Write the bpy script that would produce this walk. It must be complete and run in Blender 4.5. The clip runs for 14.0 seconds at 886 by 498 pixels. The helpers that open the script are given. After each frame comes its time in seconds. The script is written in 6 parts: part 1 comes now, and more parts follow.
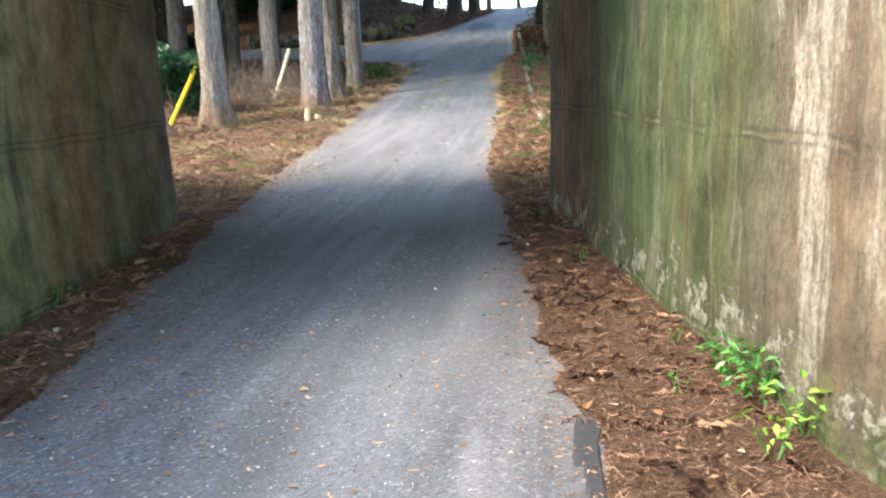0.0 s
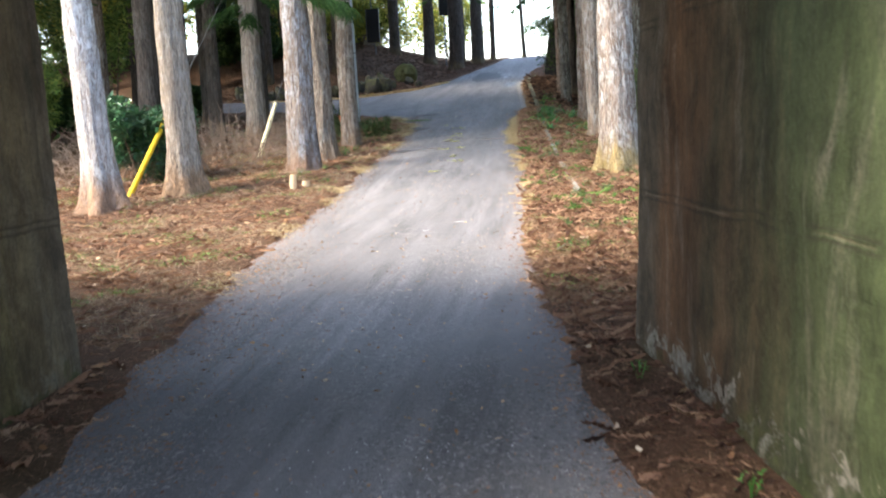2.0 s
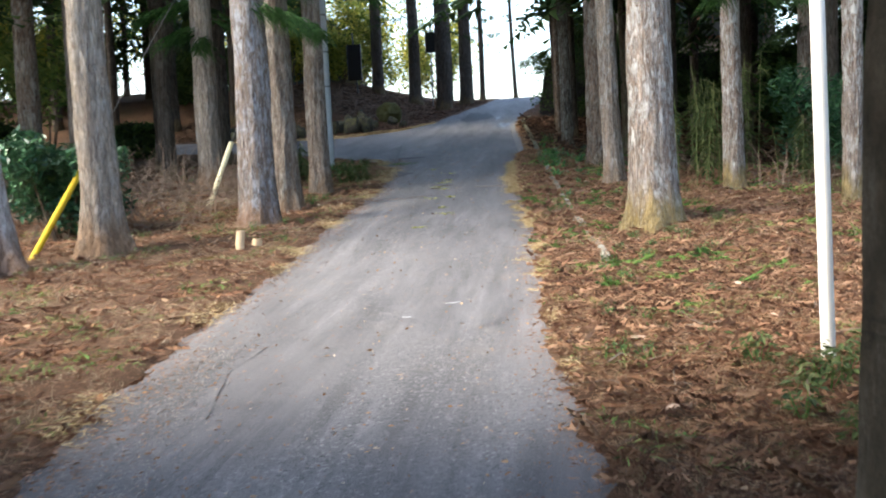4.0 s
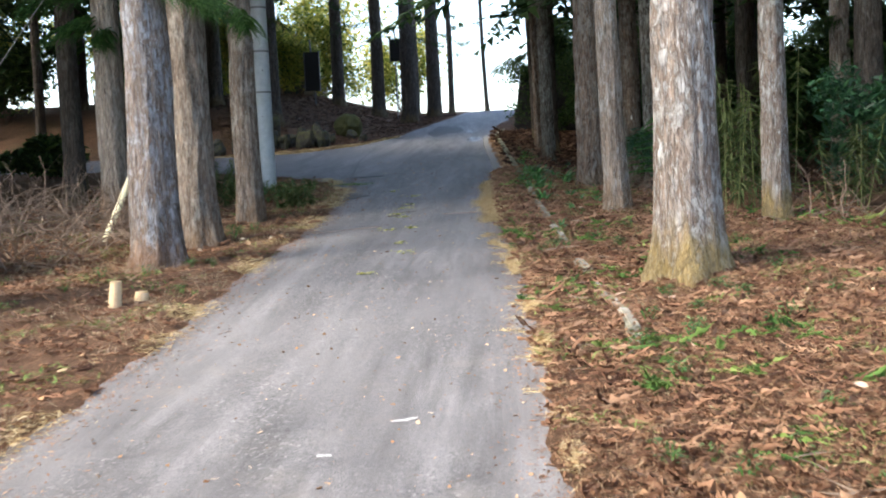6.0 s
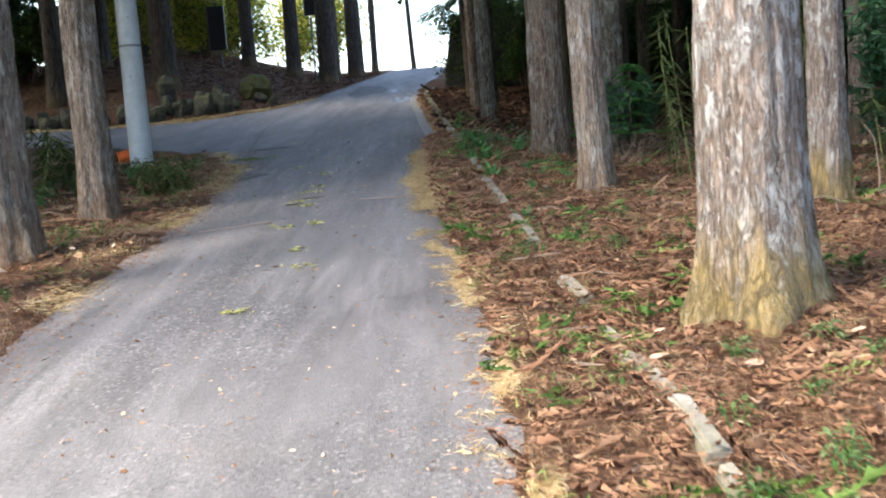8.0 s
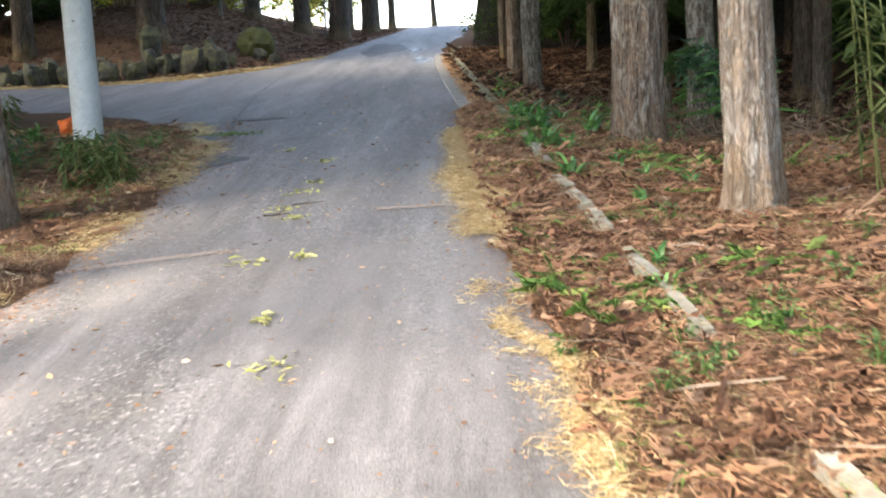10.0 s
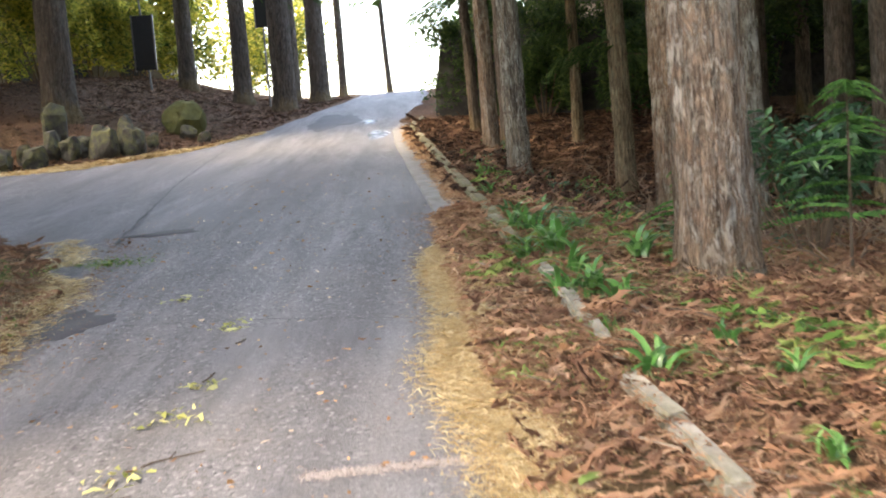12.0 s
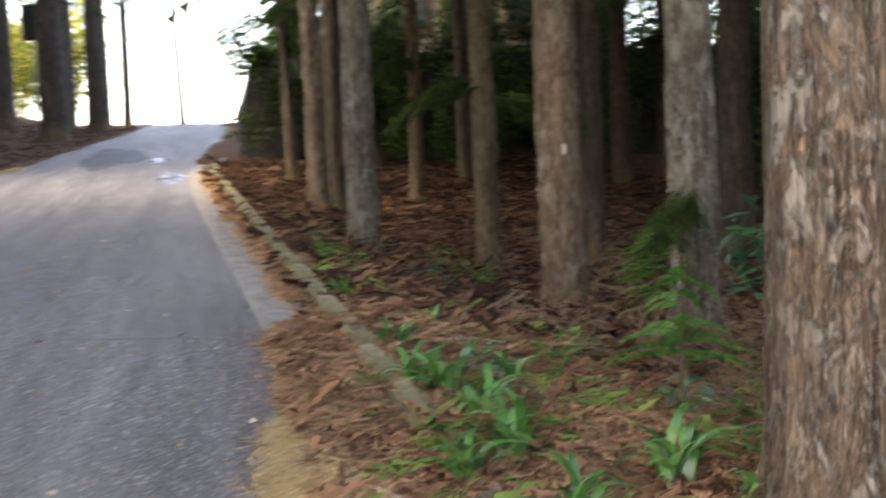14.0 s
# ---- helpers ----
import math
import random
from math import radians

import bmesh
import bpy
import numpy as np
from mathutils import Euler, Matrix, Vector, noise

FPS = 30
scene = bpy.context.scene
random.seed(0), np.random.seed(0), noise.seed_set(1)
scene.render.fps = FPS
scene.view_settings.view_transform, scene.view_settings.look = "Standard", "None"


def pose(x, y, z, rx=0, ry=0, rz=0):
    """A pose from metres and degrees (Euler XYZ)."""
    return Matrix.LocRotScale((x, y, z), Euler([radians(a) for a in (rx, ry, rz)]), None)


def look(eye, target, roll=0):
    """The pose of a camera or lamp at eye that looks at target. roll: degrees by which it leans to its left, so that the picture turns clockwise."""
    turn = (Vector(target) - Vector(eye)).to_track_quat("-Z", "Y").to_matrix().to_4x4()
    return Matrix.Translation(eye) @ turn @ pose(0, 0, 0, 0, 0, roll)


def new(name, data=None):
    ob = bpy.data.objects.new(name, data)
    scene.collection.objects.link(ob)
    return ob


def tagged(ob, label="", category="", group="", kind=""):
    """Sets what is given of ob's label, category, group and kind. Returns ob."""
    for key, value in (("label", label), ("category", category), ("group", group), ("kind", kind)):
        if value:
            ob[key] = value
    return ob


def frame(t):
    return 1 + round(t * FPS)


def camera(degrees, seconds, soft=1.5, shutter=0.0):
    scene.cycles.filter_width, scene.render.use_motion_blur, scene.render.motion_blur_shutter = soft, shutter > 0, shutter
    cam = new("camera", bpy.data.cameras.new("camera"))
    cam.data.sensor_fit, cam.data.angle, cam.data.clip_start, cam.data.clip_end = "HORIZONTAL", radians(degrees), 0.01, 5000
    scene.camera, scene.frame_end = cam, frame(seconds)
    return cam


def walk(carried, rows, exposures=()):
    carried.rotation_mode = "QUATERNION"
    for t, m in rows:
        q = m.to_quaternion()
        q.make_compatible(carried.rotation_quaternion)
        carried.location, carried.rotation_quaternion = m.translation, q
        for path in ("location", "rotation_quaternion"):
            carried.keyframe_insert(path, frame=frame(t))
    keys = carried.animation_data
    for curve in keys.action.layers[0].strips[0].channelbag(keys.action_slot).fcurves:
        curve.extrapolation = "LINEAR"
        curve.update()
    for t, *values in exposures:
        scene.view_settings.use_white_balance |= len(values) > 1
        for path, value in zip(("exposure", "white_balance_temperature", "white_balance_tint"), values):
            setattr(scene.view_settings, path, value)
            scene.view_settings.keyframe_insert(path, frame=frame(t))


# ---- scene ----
cam = camera(45.9, 14.0, soft=1.9, shutter=0.35)
METRES, EYE, TILT, LEAN, TURN = 25.0, 1.5, 0.0, 0.0, 7.6
ROWS = [
    (0.0, 0.0, 0.0, 0.0, -0.46, -9.31, 2.82),
    (0.5, -0.0033, 0.0334, 0.001, -2.23, -11.45, 3.64),
    (1.0, -0.0059, 0.0682, 0.0029, -0.55, -11.33, 2.9),
    (1.5, -0.0081, 0.1014, 0.0049, -1.23, -9.2, 3.62),
    (2.0, -0.0074, 0.1342, 0.0065, -0.58, -6.64, 3.03),
    (2.5, -0.0093, 0.1692, 0.0066, -0.81, -5.18, 2.2),
    (3.0, -0.0091, 0.2021, 0.007, 0.35, -4.91, 2.19),
    (3.5, -0.0091, 0.2375, 0.0067, 0.41, -4.62, 1.91),
    (4.0, -0.0069, 0.2744, 0.0075, -1.37, -4.31, 2.64),
    (6.5, 0.0061, 0.4541, 0.0125, -3.9, -3.5, 2.91),
    (7.0, 0.0111, 0.4912, 0.0137, -5.83, -3.79, 3.65),
    (7.5, 0.0129, 0.5297, 0.0148, -6.54, -5.09, 3.0),
    (8.0, 0.0154, 0.5665, 0.0162, -6.96, -5.84, 4.23),
    (10.5, 0.0239, 0.7521, 0.0258, -6.19, -7.99, 2.82),
    (11.0, 0.0279, 0.7876, 0.03, -6.56, -6.56, 3.03),
    (11.5, 0.031, 0.8246, 0.0339, -7.08, -5.09, 3.25),
    (12.0, 0.0338, 0.8595, 0.0375, -8.66, -4.71, 4.59),
    (12.5, 0.0351, 0.8956, 0.0407, -7.2, -4.34, 3.08),
    (13.0, 0.0383, 0.9281, 0.0441, -8.68, -4.09, 3.13),
    (13.5, 0.04, 0.9617, 0.0476, -9.61, -3.56, 1.97),
    (14.0, 0.044, 0.9952, 0.0509, -20.05, -3.38, 2.24),
]
EXPOSURES = [(0.0, 2.78, 6500, 5), (1.0, 3.05, 6750, 6), (1.5, 3.15, 6900, 9), (2.0, 2.92, 6850, 10), (3.0, 2.7, 6700, 9), (3.5, 2.58, 6700, 9), (4.0, 2.38, 6650, 8), (7.5, 2.48, 6600, 10), (8.2, 2.65, 6700, 10), (10.5, 3.38, 7700, 11), (11.0, 3.36, 7900, 12), (11.5, 3.58, 8300, 14), (12.0, 3.82, 8400, 15), (12.5, 3.95, 8400, 15), (13.5, 3.95, 8500, 16), (14.0, 3.58, 8400, 18)]
walk(cam, [(t, pose(0, 0, EYE, TILT, LEAN, TURN) @ pose(METRES * x, METRES * y, METRES * z, 90 + pitch, roll, yaw)) for t, x, y, z, yaw, pitch, roll in ROWS], exposures=EXPOSURES)
# ---------------------------------------------------------------- world and light
world = bpy.data.worlds.new("world")
scene.world = world
world.use_nodes = True
SUN_ELEV, SUN_AZ = 44.0, -116.0  # degrees above the horizon; degrees clockwise from straight ahead
wn = world.node_tree
sky = wn.nodes.new("ShaderNodeTexSky")
sky.sky_type, sky.sun_disc = "NISHITA", False
sky.sun_elevation, sky.sun_rotation = radians(SUN_ELEV), radians(SUN_AZ)
sky.air_density, sky.dust_density, sky.ozone_density = 1.0, 2.0, 1.0
wn.nodes["Background"].inputs[1].default_value = 0.15
wn.links.new(sky.outputs[0], wn.nodes["Background"].inputs[0])
sun_data = bpy.data.lights.new("sun", "SUN")
sun_data.energy, sun_data.angle, sun_data.color = 1.4, radians(26.0), (1.0, 0.93, 0.82)
sun = new("sun", sun_data)
sun_from = Vector((math.sin(radians(SUN_AZ)) * math.cos(radians(SUN_ELEV)), math.cos(radians(SUN_AZ)) * math.cos(radians(SUN_ELEV)), math.sin(radians(SUN_ELEV))))
sun.matrix_world = look(sun_from * 80, (0, 0, 0))


# ---------------------------------------------------------------- materials
class Mat:
    """A small builder of node materials."""

    def __init__(self, name, rough=0.8, metal=0.0, spec=0.3):
        self.m = bpy.data.materials.new(name)
        self.m.use_nodes = True
        self.t = self.m.node_tree
        self.b = self.t.nodes["Principled BSDF"]
        self.b.inputs["Roughness"].default_value = rough
        self.b.inputs["Metallic"].default_value = metal
        self.b.inputs["Specular IOR Level"].default_value = spec
        self.co = self.t.nodes.new("ShaderNodeTexCoord").outputs["Object"]

    def link(self, a, b):
        self.t.links.new(a, b)

    def noise(self, scale, detail=4.0, rough=0.6, stretch=(1, 1, 1), shift=(0, 0, 0), distort=0.0):
        mp = self.t.nodes.new("ShaderNodeMapping")
        mp.inputs["Scale"].default_value = stretch
        mp.inputs["Location"].default_value = shift
        n = self.t.nodes.new("ShaderNodeTexNoise")
        n.inputs["Scale"].default_value, n.inputs["Detail"].default_value = scale, detail
        n.inputs["Roughness"].default_value, n.inputs["Distortion"].default_value = rough, distort
        self.link(self.co, mp.inputs[0])
        self.link(mp.outputs[0], n.inputs["Vector"])
        return n.outputs["Fac"]

    def voronoi(self, scale, feature="F1", stretch=(1, 1, 1), out="Distance"):
        mp = self.t.nodes.new("ShaderNodeMapping")
        mp.inputs["Scale"].default_value = stretch
        v = self.t.nodes.new("ShaderNodeTexVoronoi")
        v.feature = feature
        v.inputs["Scale"].default_value = scale
        self.link(self.co, mp.inputs[0])
        self.link(mp.outputs[0], v.inputs["Vector"])
        return v.outputs[out]

    def ramp(self, fac, *stops):
        r = self.t.nodes.new("ShaderNodeValToRGB")
        els = r.color_ramp.elements
        while len(els) < len(stops):
            els.new(0.5)
        for e, (p, c) in zip(els, stops):
            e.position = p
            e.color = (*c, 1) if isinstance(c, tuple) else (c, c, c, 1)
        self.link(fac, r.inputs[0])
        return r.outputs[0]

    def mix(self, fac, a, b, mode="MIX"):
        n = self.t.nodes.new("ShaderNodeMix")
        n.data_type, n.blend_type = "RGBA", mode
        for sock, v in ((n.inputs[0], fac), (n.inputs[6], a), (n.inputs[7], b)):
            if isinstance(v, (int, float)):
                sock.default_value = v
            elif isinstance(v, tuple):
                sock.default_value = (*v, 1)
            else:
                self.link(v, sock)
        return n.outputs[2]

    def math(self, op, a, b=0.0):
        n = self.t.nodes.new("ShaderNodeMath")
        n.operation = op
        for sock, v in ((n.inputs[0], a), (n.inputs[1], b)):
            if isinstance(v, (int, float)):
                sock.default_value = v
            else:
                self.link(v, sock)
        return n.outputs[0]

    def axis(self, k):
        s = self.t.nodes.new("ShaderNodeSeparateXYZ")
        self.link(self.co, s.inputs[0])
        return s.outputs[k]

    def island(self):
        return self.t.nodes.new("ShaderNodeNewGeometry").outputs["Random Per Island"]

    def random(self):
        return self.t.nodes.new("ShaderNodeObjectInfo").outputs["Random"]

    def color(self, c):
        if isinstance(c, tuple):
            self.b.inputs["Base Color"].default_value = (*c, 1)
        else:
            self.link(c, self.b.inputs["Base Color"])
        return self

    def rough(self, r):
        self.link(r, self.b.inputs["Roughness"])
        return self

    def bump(self, h, strength=0.5, distance=0.02):
        n = self.t.nodes.new("ShaderNodeBump")
        n.inputs["Strength"].default_value, n.inputs["Distance"].default_value = strength, distance
        self.link(h, n.inputs["Height"])
        self.link(n.outputs[0], self.b.inputs["Normal"])
        return self

    def thin(self, amount=0.35, tint=None):
        """Leaves let part of the light through."""
        tr = self.t.nodes.new("ShaderNodeBsdfTranslucent")
        mx = self.t.nodes.new("ShaderNodeMixShader")
        mx.inputs[0].default_value = amount
        src = self.b.inputs["Base Color"]
        if tint:
            tr.inputs[0].default_value = (*tint, 1)
        elif src.is_linked:
            self.link(src.links[0].from_socket, tr.inputs[0])
        else:
            tr.inputs[0].default_value = src.default_value
        self.link(self.b.outputs[0], mx.inputs[1])
        self.link(tr.outputs[0], mx.inputs[2])
        self.link(mx.outputs[0], self.t.nodes["Material Output"].inputs[0])
        return self


def asphalt_material():
    k = Mat("asphalt", 0.8, spec=0.4)
    fine = k.noise(160, 3, 0.7)
    mid = k.noise(5, 5, 0.65)
    big = k.noise(0.45, 4, 0.6, (2.2, 0.35, 1))
    lane = k.noise(2.6, 2, 0.5, (1, 0.04, 1))
    base = k.ramp(big, (0.3, (0.100, 0.096, 0.096)), (0.7, (0.172, 0.166, 0.165)))
    base = k.mix(0.45, base, k.ramp(lane, (0.35, 0.34), (0.65, 0.68)), "OVERLAY")
    tyre = k.noise(8, 3, 0.6, (1, 0.035, 1), (3, 0, 0), 0.4)
    base = k.mix(k.ramp(k.noise(0.6, 3, shift=(8, 1, 0)), (0.4, 0.1), (0.6, 0.6)), base, k.ramp(tyre, (0.34, 0.28), (0.66, 0.72)), "OVERLAY")
    base = k.mix(0.5, base, k.ramp(mid, (0.3, 0.36), (0.72, 0.66)), "OVERLAY")
    base = k.mix(0.85, base, k.ramp(fine, (0.32, 0.14), (0.5, 0.5), (0.7, 0.9)), "OVERLAY")
    grain = k.voronoi(62, "F1", out="Color")
    worn = k.ramp(k.noise(0.8, 4, 0.6, (1.6, 0.5, 1), (7, 3, 0)), (0.42, 0.15), (0.62, 1.0))
    span = k.math("MULTIPLY", k.math("ADD", k.axis(1), k.math("MULTIPLY", k.noise(3, 3, shift=(1, 1, 0)), 0.15)), 0.02)
    worn = k.math("MAXIMUM", worn, k.ramp(span, (0.10, 0.6), (0.16, 0.0), (0.5445, 0.0), (0.546, 1.0), (0.620, 1.0), (0.6215, 0.0)))
    base = k.mix(k.math("MULTIPLY", worn, k.ramp(grain, (0.73, 0.0), (0.90, 0.6))), base, (0.40, 0.39, 0.37))
    base = k.mix(k.math("MULTIPLY", worn, k.ramp(grain, (0.12, 0.7), (0.30, 0.0))), base, (0.035, 0.035, 0.037))
    dust = k.noise(1.3, 5, 0.7)
    base = k.mix(k.ramp(dust, (0.56, 0.0), (0.78, 0.3)), base, (0.24, 0.21, 0.17))
    k.color(base)
    k.rough(k.ramp(mid, (0.3, 0.58), (0.7, 0.82)))
    k.bump(k.math("ADD", k.math("MULTIPLY", k.voronoi(110), 0.6), k.math("MULTIPLY", fine, 0.5)), 0.55, 0.006)
    return k.m


def patch_material():
    k = Mat("asphalt_patch", 0.7, spec=0.4)
    fine = k.noise(150, 3, 0.7)
    base = k.mix(0.5, k.ramp(k.noise(2.5, 4), (0.3, (0.040, 0.040, 0.042)), (0.7, (0.075, 0.074, 0.075))), k.ramp(fine, (0.3, 0.25), (0.7, 0.75)), "OVERLAY")
    k.color(base).bump(fine, 0.5, 0.005)
    return k.m


def wall_material(name, zones, runs, peel_top, peel_amount, lime=1.0):
    """Old board-marked concrete: colours that change along the wall, run down it, and peel near the foot."""
    k = Mat(name, 0.9, spec=0.2)
    warp = k.noise(1.3, 7, 0.68, (1, 1, 0.28), (5, 2, 1))
    along = k.math("ADD", k.axis(1), k.math("MULTIPLY", k.math("SUBTRACT", warp, 0.5), 2.6))
    c = k.ramp(k.math("MULTIPLY", along, 1 / 12), *[(y / 12, col) for y, col in zones])
    thin = k.noise(6, 7, 0.74, (1, 1, 0.16), (1, 3, 0), 0.3)
    blotch = k.noise(2.6, 8, 0.75)
    fine = k.noise(38, 4, 0.7)
    c = k.mix(0.6, c, k.ramp(thin, (0.33, 0.26), (0.66, 0.74)), "OVERLAY")
    c = k.mix(0.85, c, k.ramp(blotch, (0.36, 0.24), (0.64, 0.74)), "OVERLAY")
    rust = k.ramp(k.noise(2.1, 7, 0.7, (1, 1, 0.2), (9, 4, 3), 0.3), (0.55, 0.0), (0.66, 0.55))
    c = k.mix(rust, c, k.ramp(thin, (0.35, (0.050, 0.030, 0.016)), (0.65, (0.125, 0.072, 0.036))))
    pale = k.ramp(k.noise(2.4, 8, 0.74, (1, 1, 0.2), (2, 7, 5), 0.4), (0.52, 0.0), (0.60, runs))
    c = k.mix(pale, c, k.ramp(fine, (0.3, tuple(lime * q for q in (0.17, 0.145, 0.11))), (0.7, tuple(lime * q for q in (0.33, 0.295, 0.24)))))
    wet = k.ramp(k.noise(1.7, 6, 0.7, (1, 1, 0.12), (14, 3, 2)), (0.55, 0.0), (0.66, 0.7))
    c = k.mix(wet, c, k.ramp(blotch, (0.35, (0.020, 0.020, 0.014)), (0.65, (0.058, 0.055, 0.036))))
    low = k.ramp(k.math("ADD", k.math("MULTIPLY", k.axis(2), -1.0), k.math("MULTIPLY", blotch, 0.9)), (peel_top, 0.0), (peel_top + 0.18, 1.0))
    peel = k.ramp(k.noise(4.2, 9, 0.78, (1, 1, 1.5), (3, 7, 2), 0.35), (0.51, 0.0), (0.545, peel_amount))
    c = k.mix(k.math("MULTIPLY", low, peel), c, k.ramp(fine, (0.3, (0.15, 0.14, 0.11)), (0.7, (0.31, 0.29, 0.245))))
    foot = k.ramp(k.math("ADD", k.math("MULTIPLY", k.axis(2), -1.0), k.math("MULTIPLY", k.noise(3.1, 5, 0.7, shift=(4, 4, 4)), 0.8)), (0.10, 0.0), (0.26, 0.85))
    c = k.mix(foot, c, k.ramp(k.noise(12, 5, 0.7), (0.3, (0.028, 0.040, 0.012)), (0.7, (0.10, 0.115, 0.035))))
    wob = k.math("MULTIPLY", k.noise(0.9, 4, 0.6, shift=(2, 9, 4)), 0.10)
    seam = k.math("ABSOLUTE", k.math("SUBTRACT", k.math("FRACT", k.math("ADD", k.axis(2), wob)), 0.25))
    line = k.math("MULTIPLY", k.ramp(seam, (0.003, 1.0), (0.010, 0.0)), k.ramp(k.noise(1.6, 4, shift=(6, 6, 1)), (0.50, 0.0), (0.64, 0.5)))
    c = k.mix(line, c, (0.20, 0.16, 0.11))
    under = k.math("MULTIPLY", k.ramp(k.math("SUBTRACT", seam, -0.012), (0.024, 0.0), (0.03, 0.6), (0.05, 0.0)), k.ramp(k.noise(1.6, 4, shift=(6, 6, 1)), (0.40, 0.0), (0.5, 1.0)))
    c = k.mix(under, c, (0.03, 0.026, 0.018))
    c = k.mix(0.5, c, k.ramp(fine, (0.3, 0.3), (0.7, 0.72)), "OVERLAY")
    k.color(c)
    k.bump(k.math("ADD", k.math("MULTIPLY", fine, 0.35), k.math("ADD", k.math("MULTIPLY", k.math("MULTIPLY", low, peel), -0.3), k.math("ADD", blotch, k.math("MULTIPLY", line, -0.5)))), 0.8, 0.03)
    return k.m


def stone_wall_material():
    k = Mat("dark_stone", 0.95, spec=0.1)
    n = k.noise(6, 6, 0.7)
    r = k.random()
    c = k.ramp(n, (0.3, (0.022, 0.023, 0.024)), (0.7, (0.062, 0.063, 0.062)))
    c = k.mix(0.5, c, k.ramp(r, (0.0, 0.36), (1.0, 0.62)), "OVERLAY")
    c = k.mix(k.ramp(k.noise(2.2, 5, 0.7), (0.54, 0.0), (0.66, 0.6)), c, (0.045, 0.055, 0.028))
    k.color(c).bump(n, 0.7, 0.02)
    return k.m


def concrete_material(name="concrete", tone=(0.40, 0.385, 0.35), dark=(0.22, 0.21, 0.185), moss=0.35):
    k = Mat(name, 0.85, spec=0.25)
    n = k.noise(7, 6, 0.7)
    fine = k.noise(70, 3, 0.7)
    c = k.ramp(n, (0.28, dark), (0.66, tone))
    c = k.mix(0.4, c, k.ramp(fine, (0.3, 0.3), (0.7, 0.7)), "OVERLAY")
    c = k.mix(k.math("MULTIPLY", k.ramp(k.noise(3, 5, 0.7, shift=(4, 1, 2)), (0.48, 0.0), (0.64, 1.0)), moss), c, (0.11, 0.115, 0.05))
    k.color(c).bump(k.math("ADD", n, k.math("MULTIPLY", fine, 0.5)), 0.5, 0.012)
    return k.m


def bark_material(name, low, high, lichen, amount, mossy=0.3, foot_tone=(0.36, 0.26, 0.10), foot_top=0.36):
    """Stringy cedar bark with lichen plates, flecks and a mossy or bare foot."""
    k = Mat(name, 0.92, spec=0.15)
    strip = k.noise(40, 5, 0.72, (1, 1, 0.13), distort=0.9)
    shred = k.noise(17, 5, 0.7, (1, 1, 0.09), (2, 5, 0), 0.4)
    wide = k.noise(5, 4, 0.6, (1, 1, 0.25), (3, 1, 0))
    blot = k.noise(2.6, 5, 0.7, (1, 1, 0.5))
    half = tuple((p + q) / 2.2 for p, q in zip(low, high))
    c = k.ramp(k.math("ADD", k.math("MULTIPLY", shred, 0.5), k.math("MULTIPLY", strip, 0.5)), (0.40, low), (0.5, half), (0.60, high))
    c = k.mix(0.5, c, k.ramp(strip, (0.36, 0.2), (0.62, 0.74)), "OVERLAY")
    c = k.mix(0.5, c, k.ramp(wide, (0.3, 0.34), (0.7, 0.66)), "OVERLAY")
    zone = k.ramp(blot, (0.40, 0.15), (0.58, 1.0))
    plate = k.ramp(k.noise(13, 8, 0.75, (1, 1, 0.42), (7, 2, 5), 0.6), (0.47, 0.0), (0.56, 1.0))
    c = k.mix(k.math("MULTIPLY", k.math("MULTIPLY", plate, zone), amount * 0.85), c, k.mix(0.6, lichen, k.ramp(strip, (0.3, 0.25), (0.6, 0.62)), "OVERLAY"))
    fleck = k.ramp(k.noise(46, 5, 0.78, (1, 1, 0.2), (1, 8, 2), 0.6), (0.54, 0.0), (0.61, 1.0))
    c = k.mix(k.math("MULTIPLY", fleck, amount * 0.8), c, lichen)
    foot = k.ramp(k.math("ADD", k.axis(2), k.math("MULTIPLY", k.math("SUBTRACT", wide, 0.5), -1.1)), (foot_top * 0.35, mossy), (foot_top, 0.0))
    c = k.mix(foot, c, k.ramp(strip, (0.35, tuple(q * 0.45 for q in foot_tone)), (0.65, foot_tone)))
    k.color(c)
    k.bump(k.math("ADD", k.math("MULTIPLY", strip, 0.6), k.math("ADD", shred, k.math("MULTIPLY", plate, 0.4))), 1.0, 0.04)
    return k.m


def litter_ground_material():
    k = Mat("needle_litter_ground", 0.95, spec=0.12)
    a = k.noise(42, 5, 0.75, distort=1.2)
    b = k.noise(2.6, 5, 0.65)
    d = k.noise(0.5, 3, 0.6)
    c = k.ramp(a, (0.3, (0.045, 0.027, 0.018)), (0.5, (0.125, 0.072, 0.044)), (0.7, (0.24, 0.15, 0.094)))
    c = k.mix(0.55, c, k.ramp(b, (0.3, 0.3), (0.7, 0.68)), "OVERLAY")
    c = k.mix(k.ramp(d, (0.52, 0.0), (0.72, 0.3)), c, (0.075, 0.085, 0.03))
    k.color(c).bump(k.math("ADD", a, b), 1.0, 0.035)
    return k.m


def island_material(name, stops, rough=0.8, thin=0.0, spec=0.25):
    k = Mat(name, rough, spec=spec)
    k.color(k.ramp(k.island(), *stops))
    if thin:
        k.thin(thin)
    return k.m


def plain(name, c, rough=0.6, metal=0.0, vary=0.25, scale=9.0):
    k = Mat(name, rough, metal)
    n = k.noise(scale, 5, 0.7)
    k.color(k.mix(vary, c, k.ramp(n, (0.3, 0.22), (0.7, 0.75)), "OVERLAY")).bump(n, 0.15, 0.01)
    return k.m


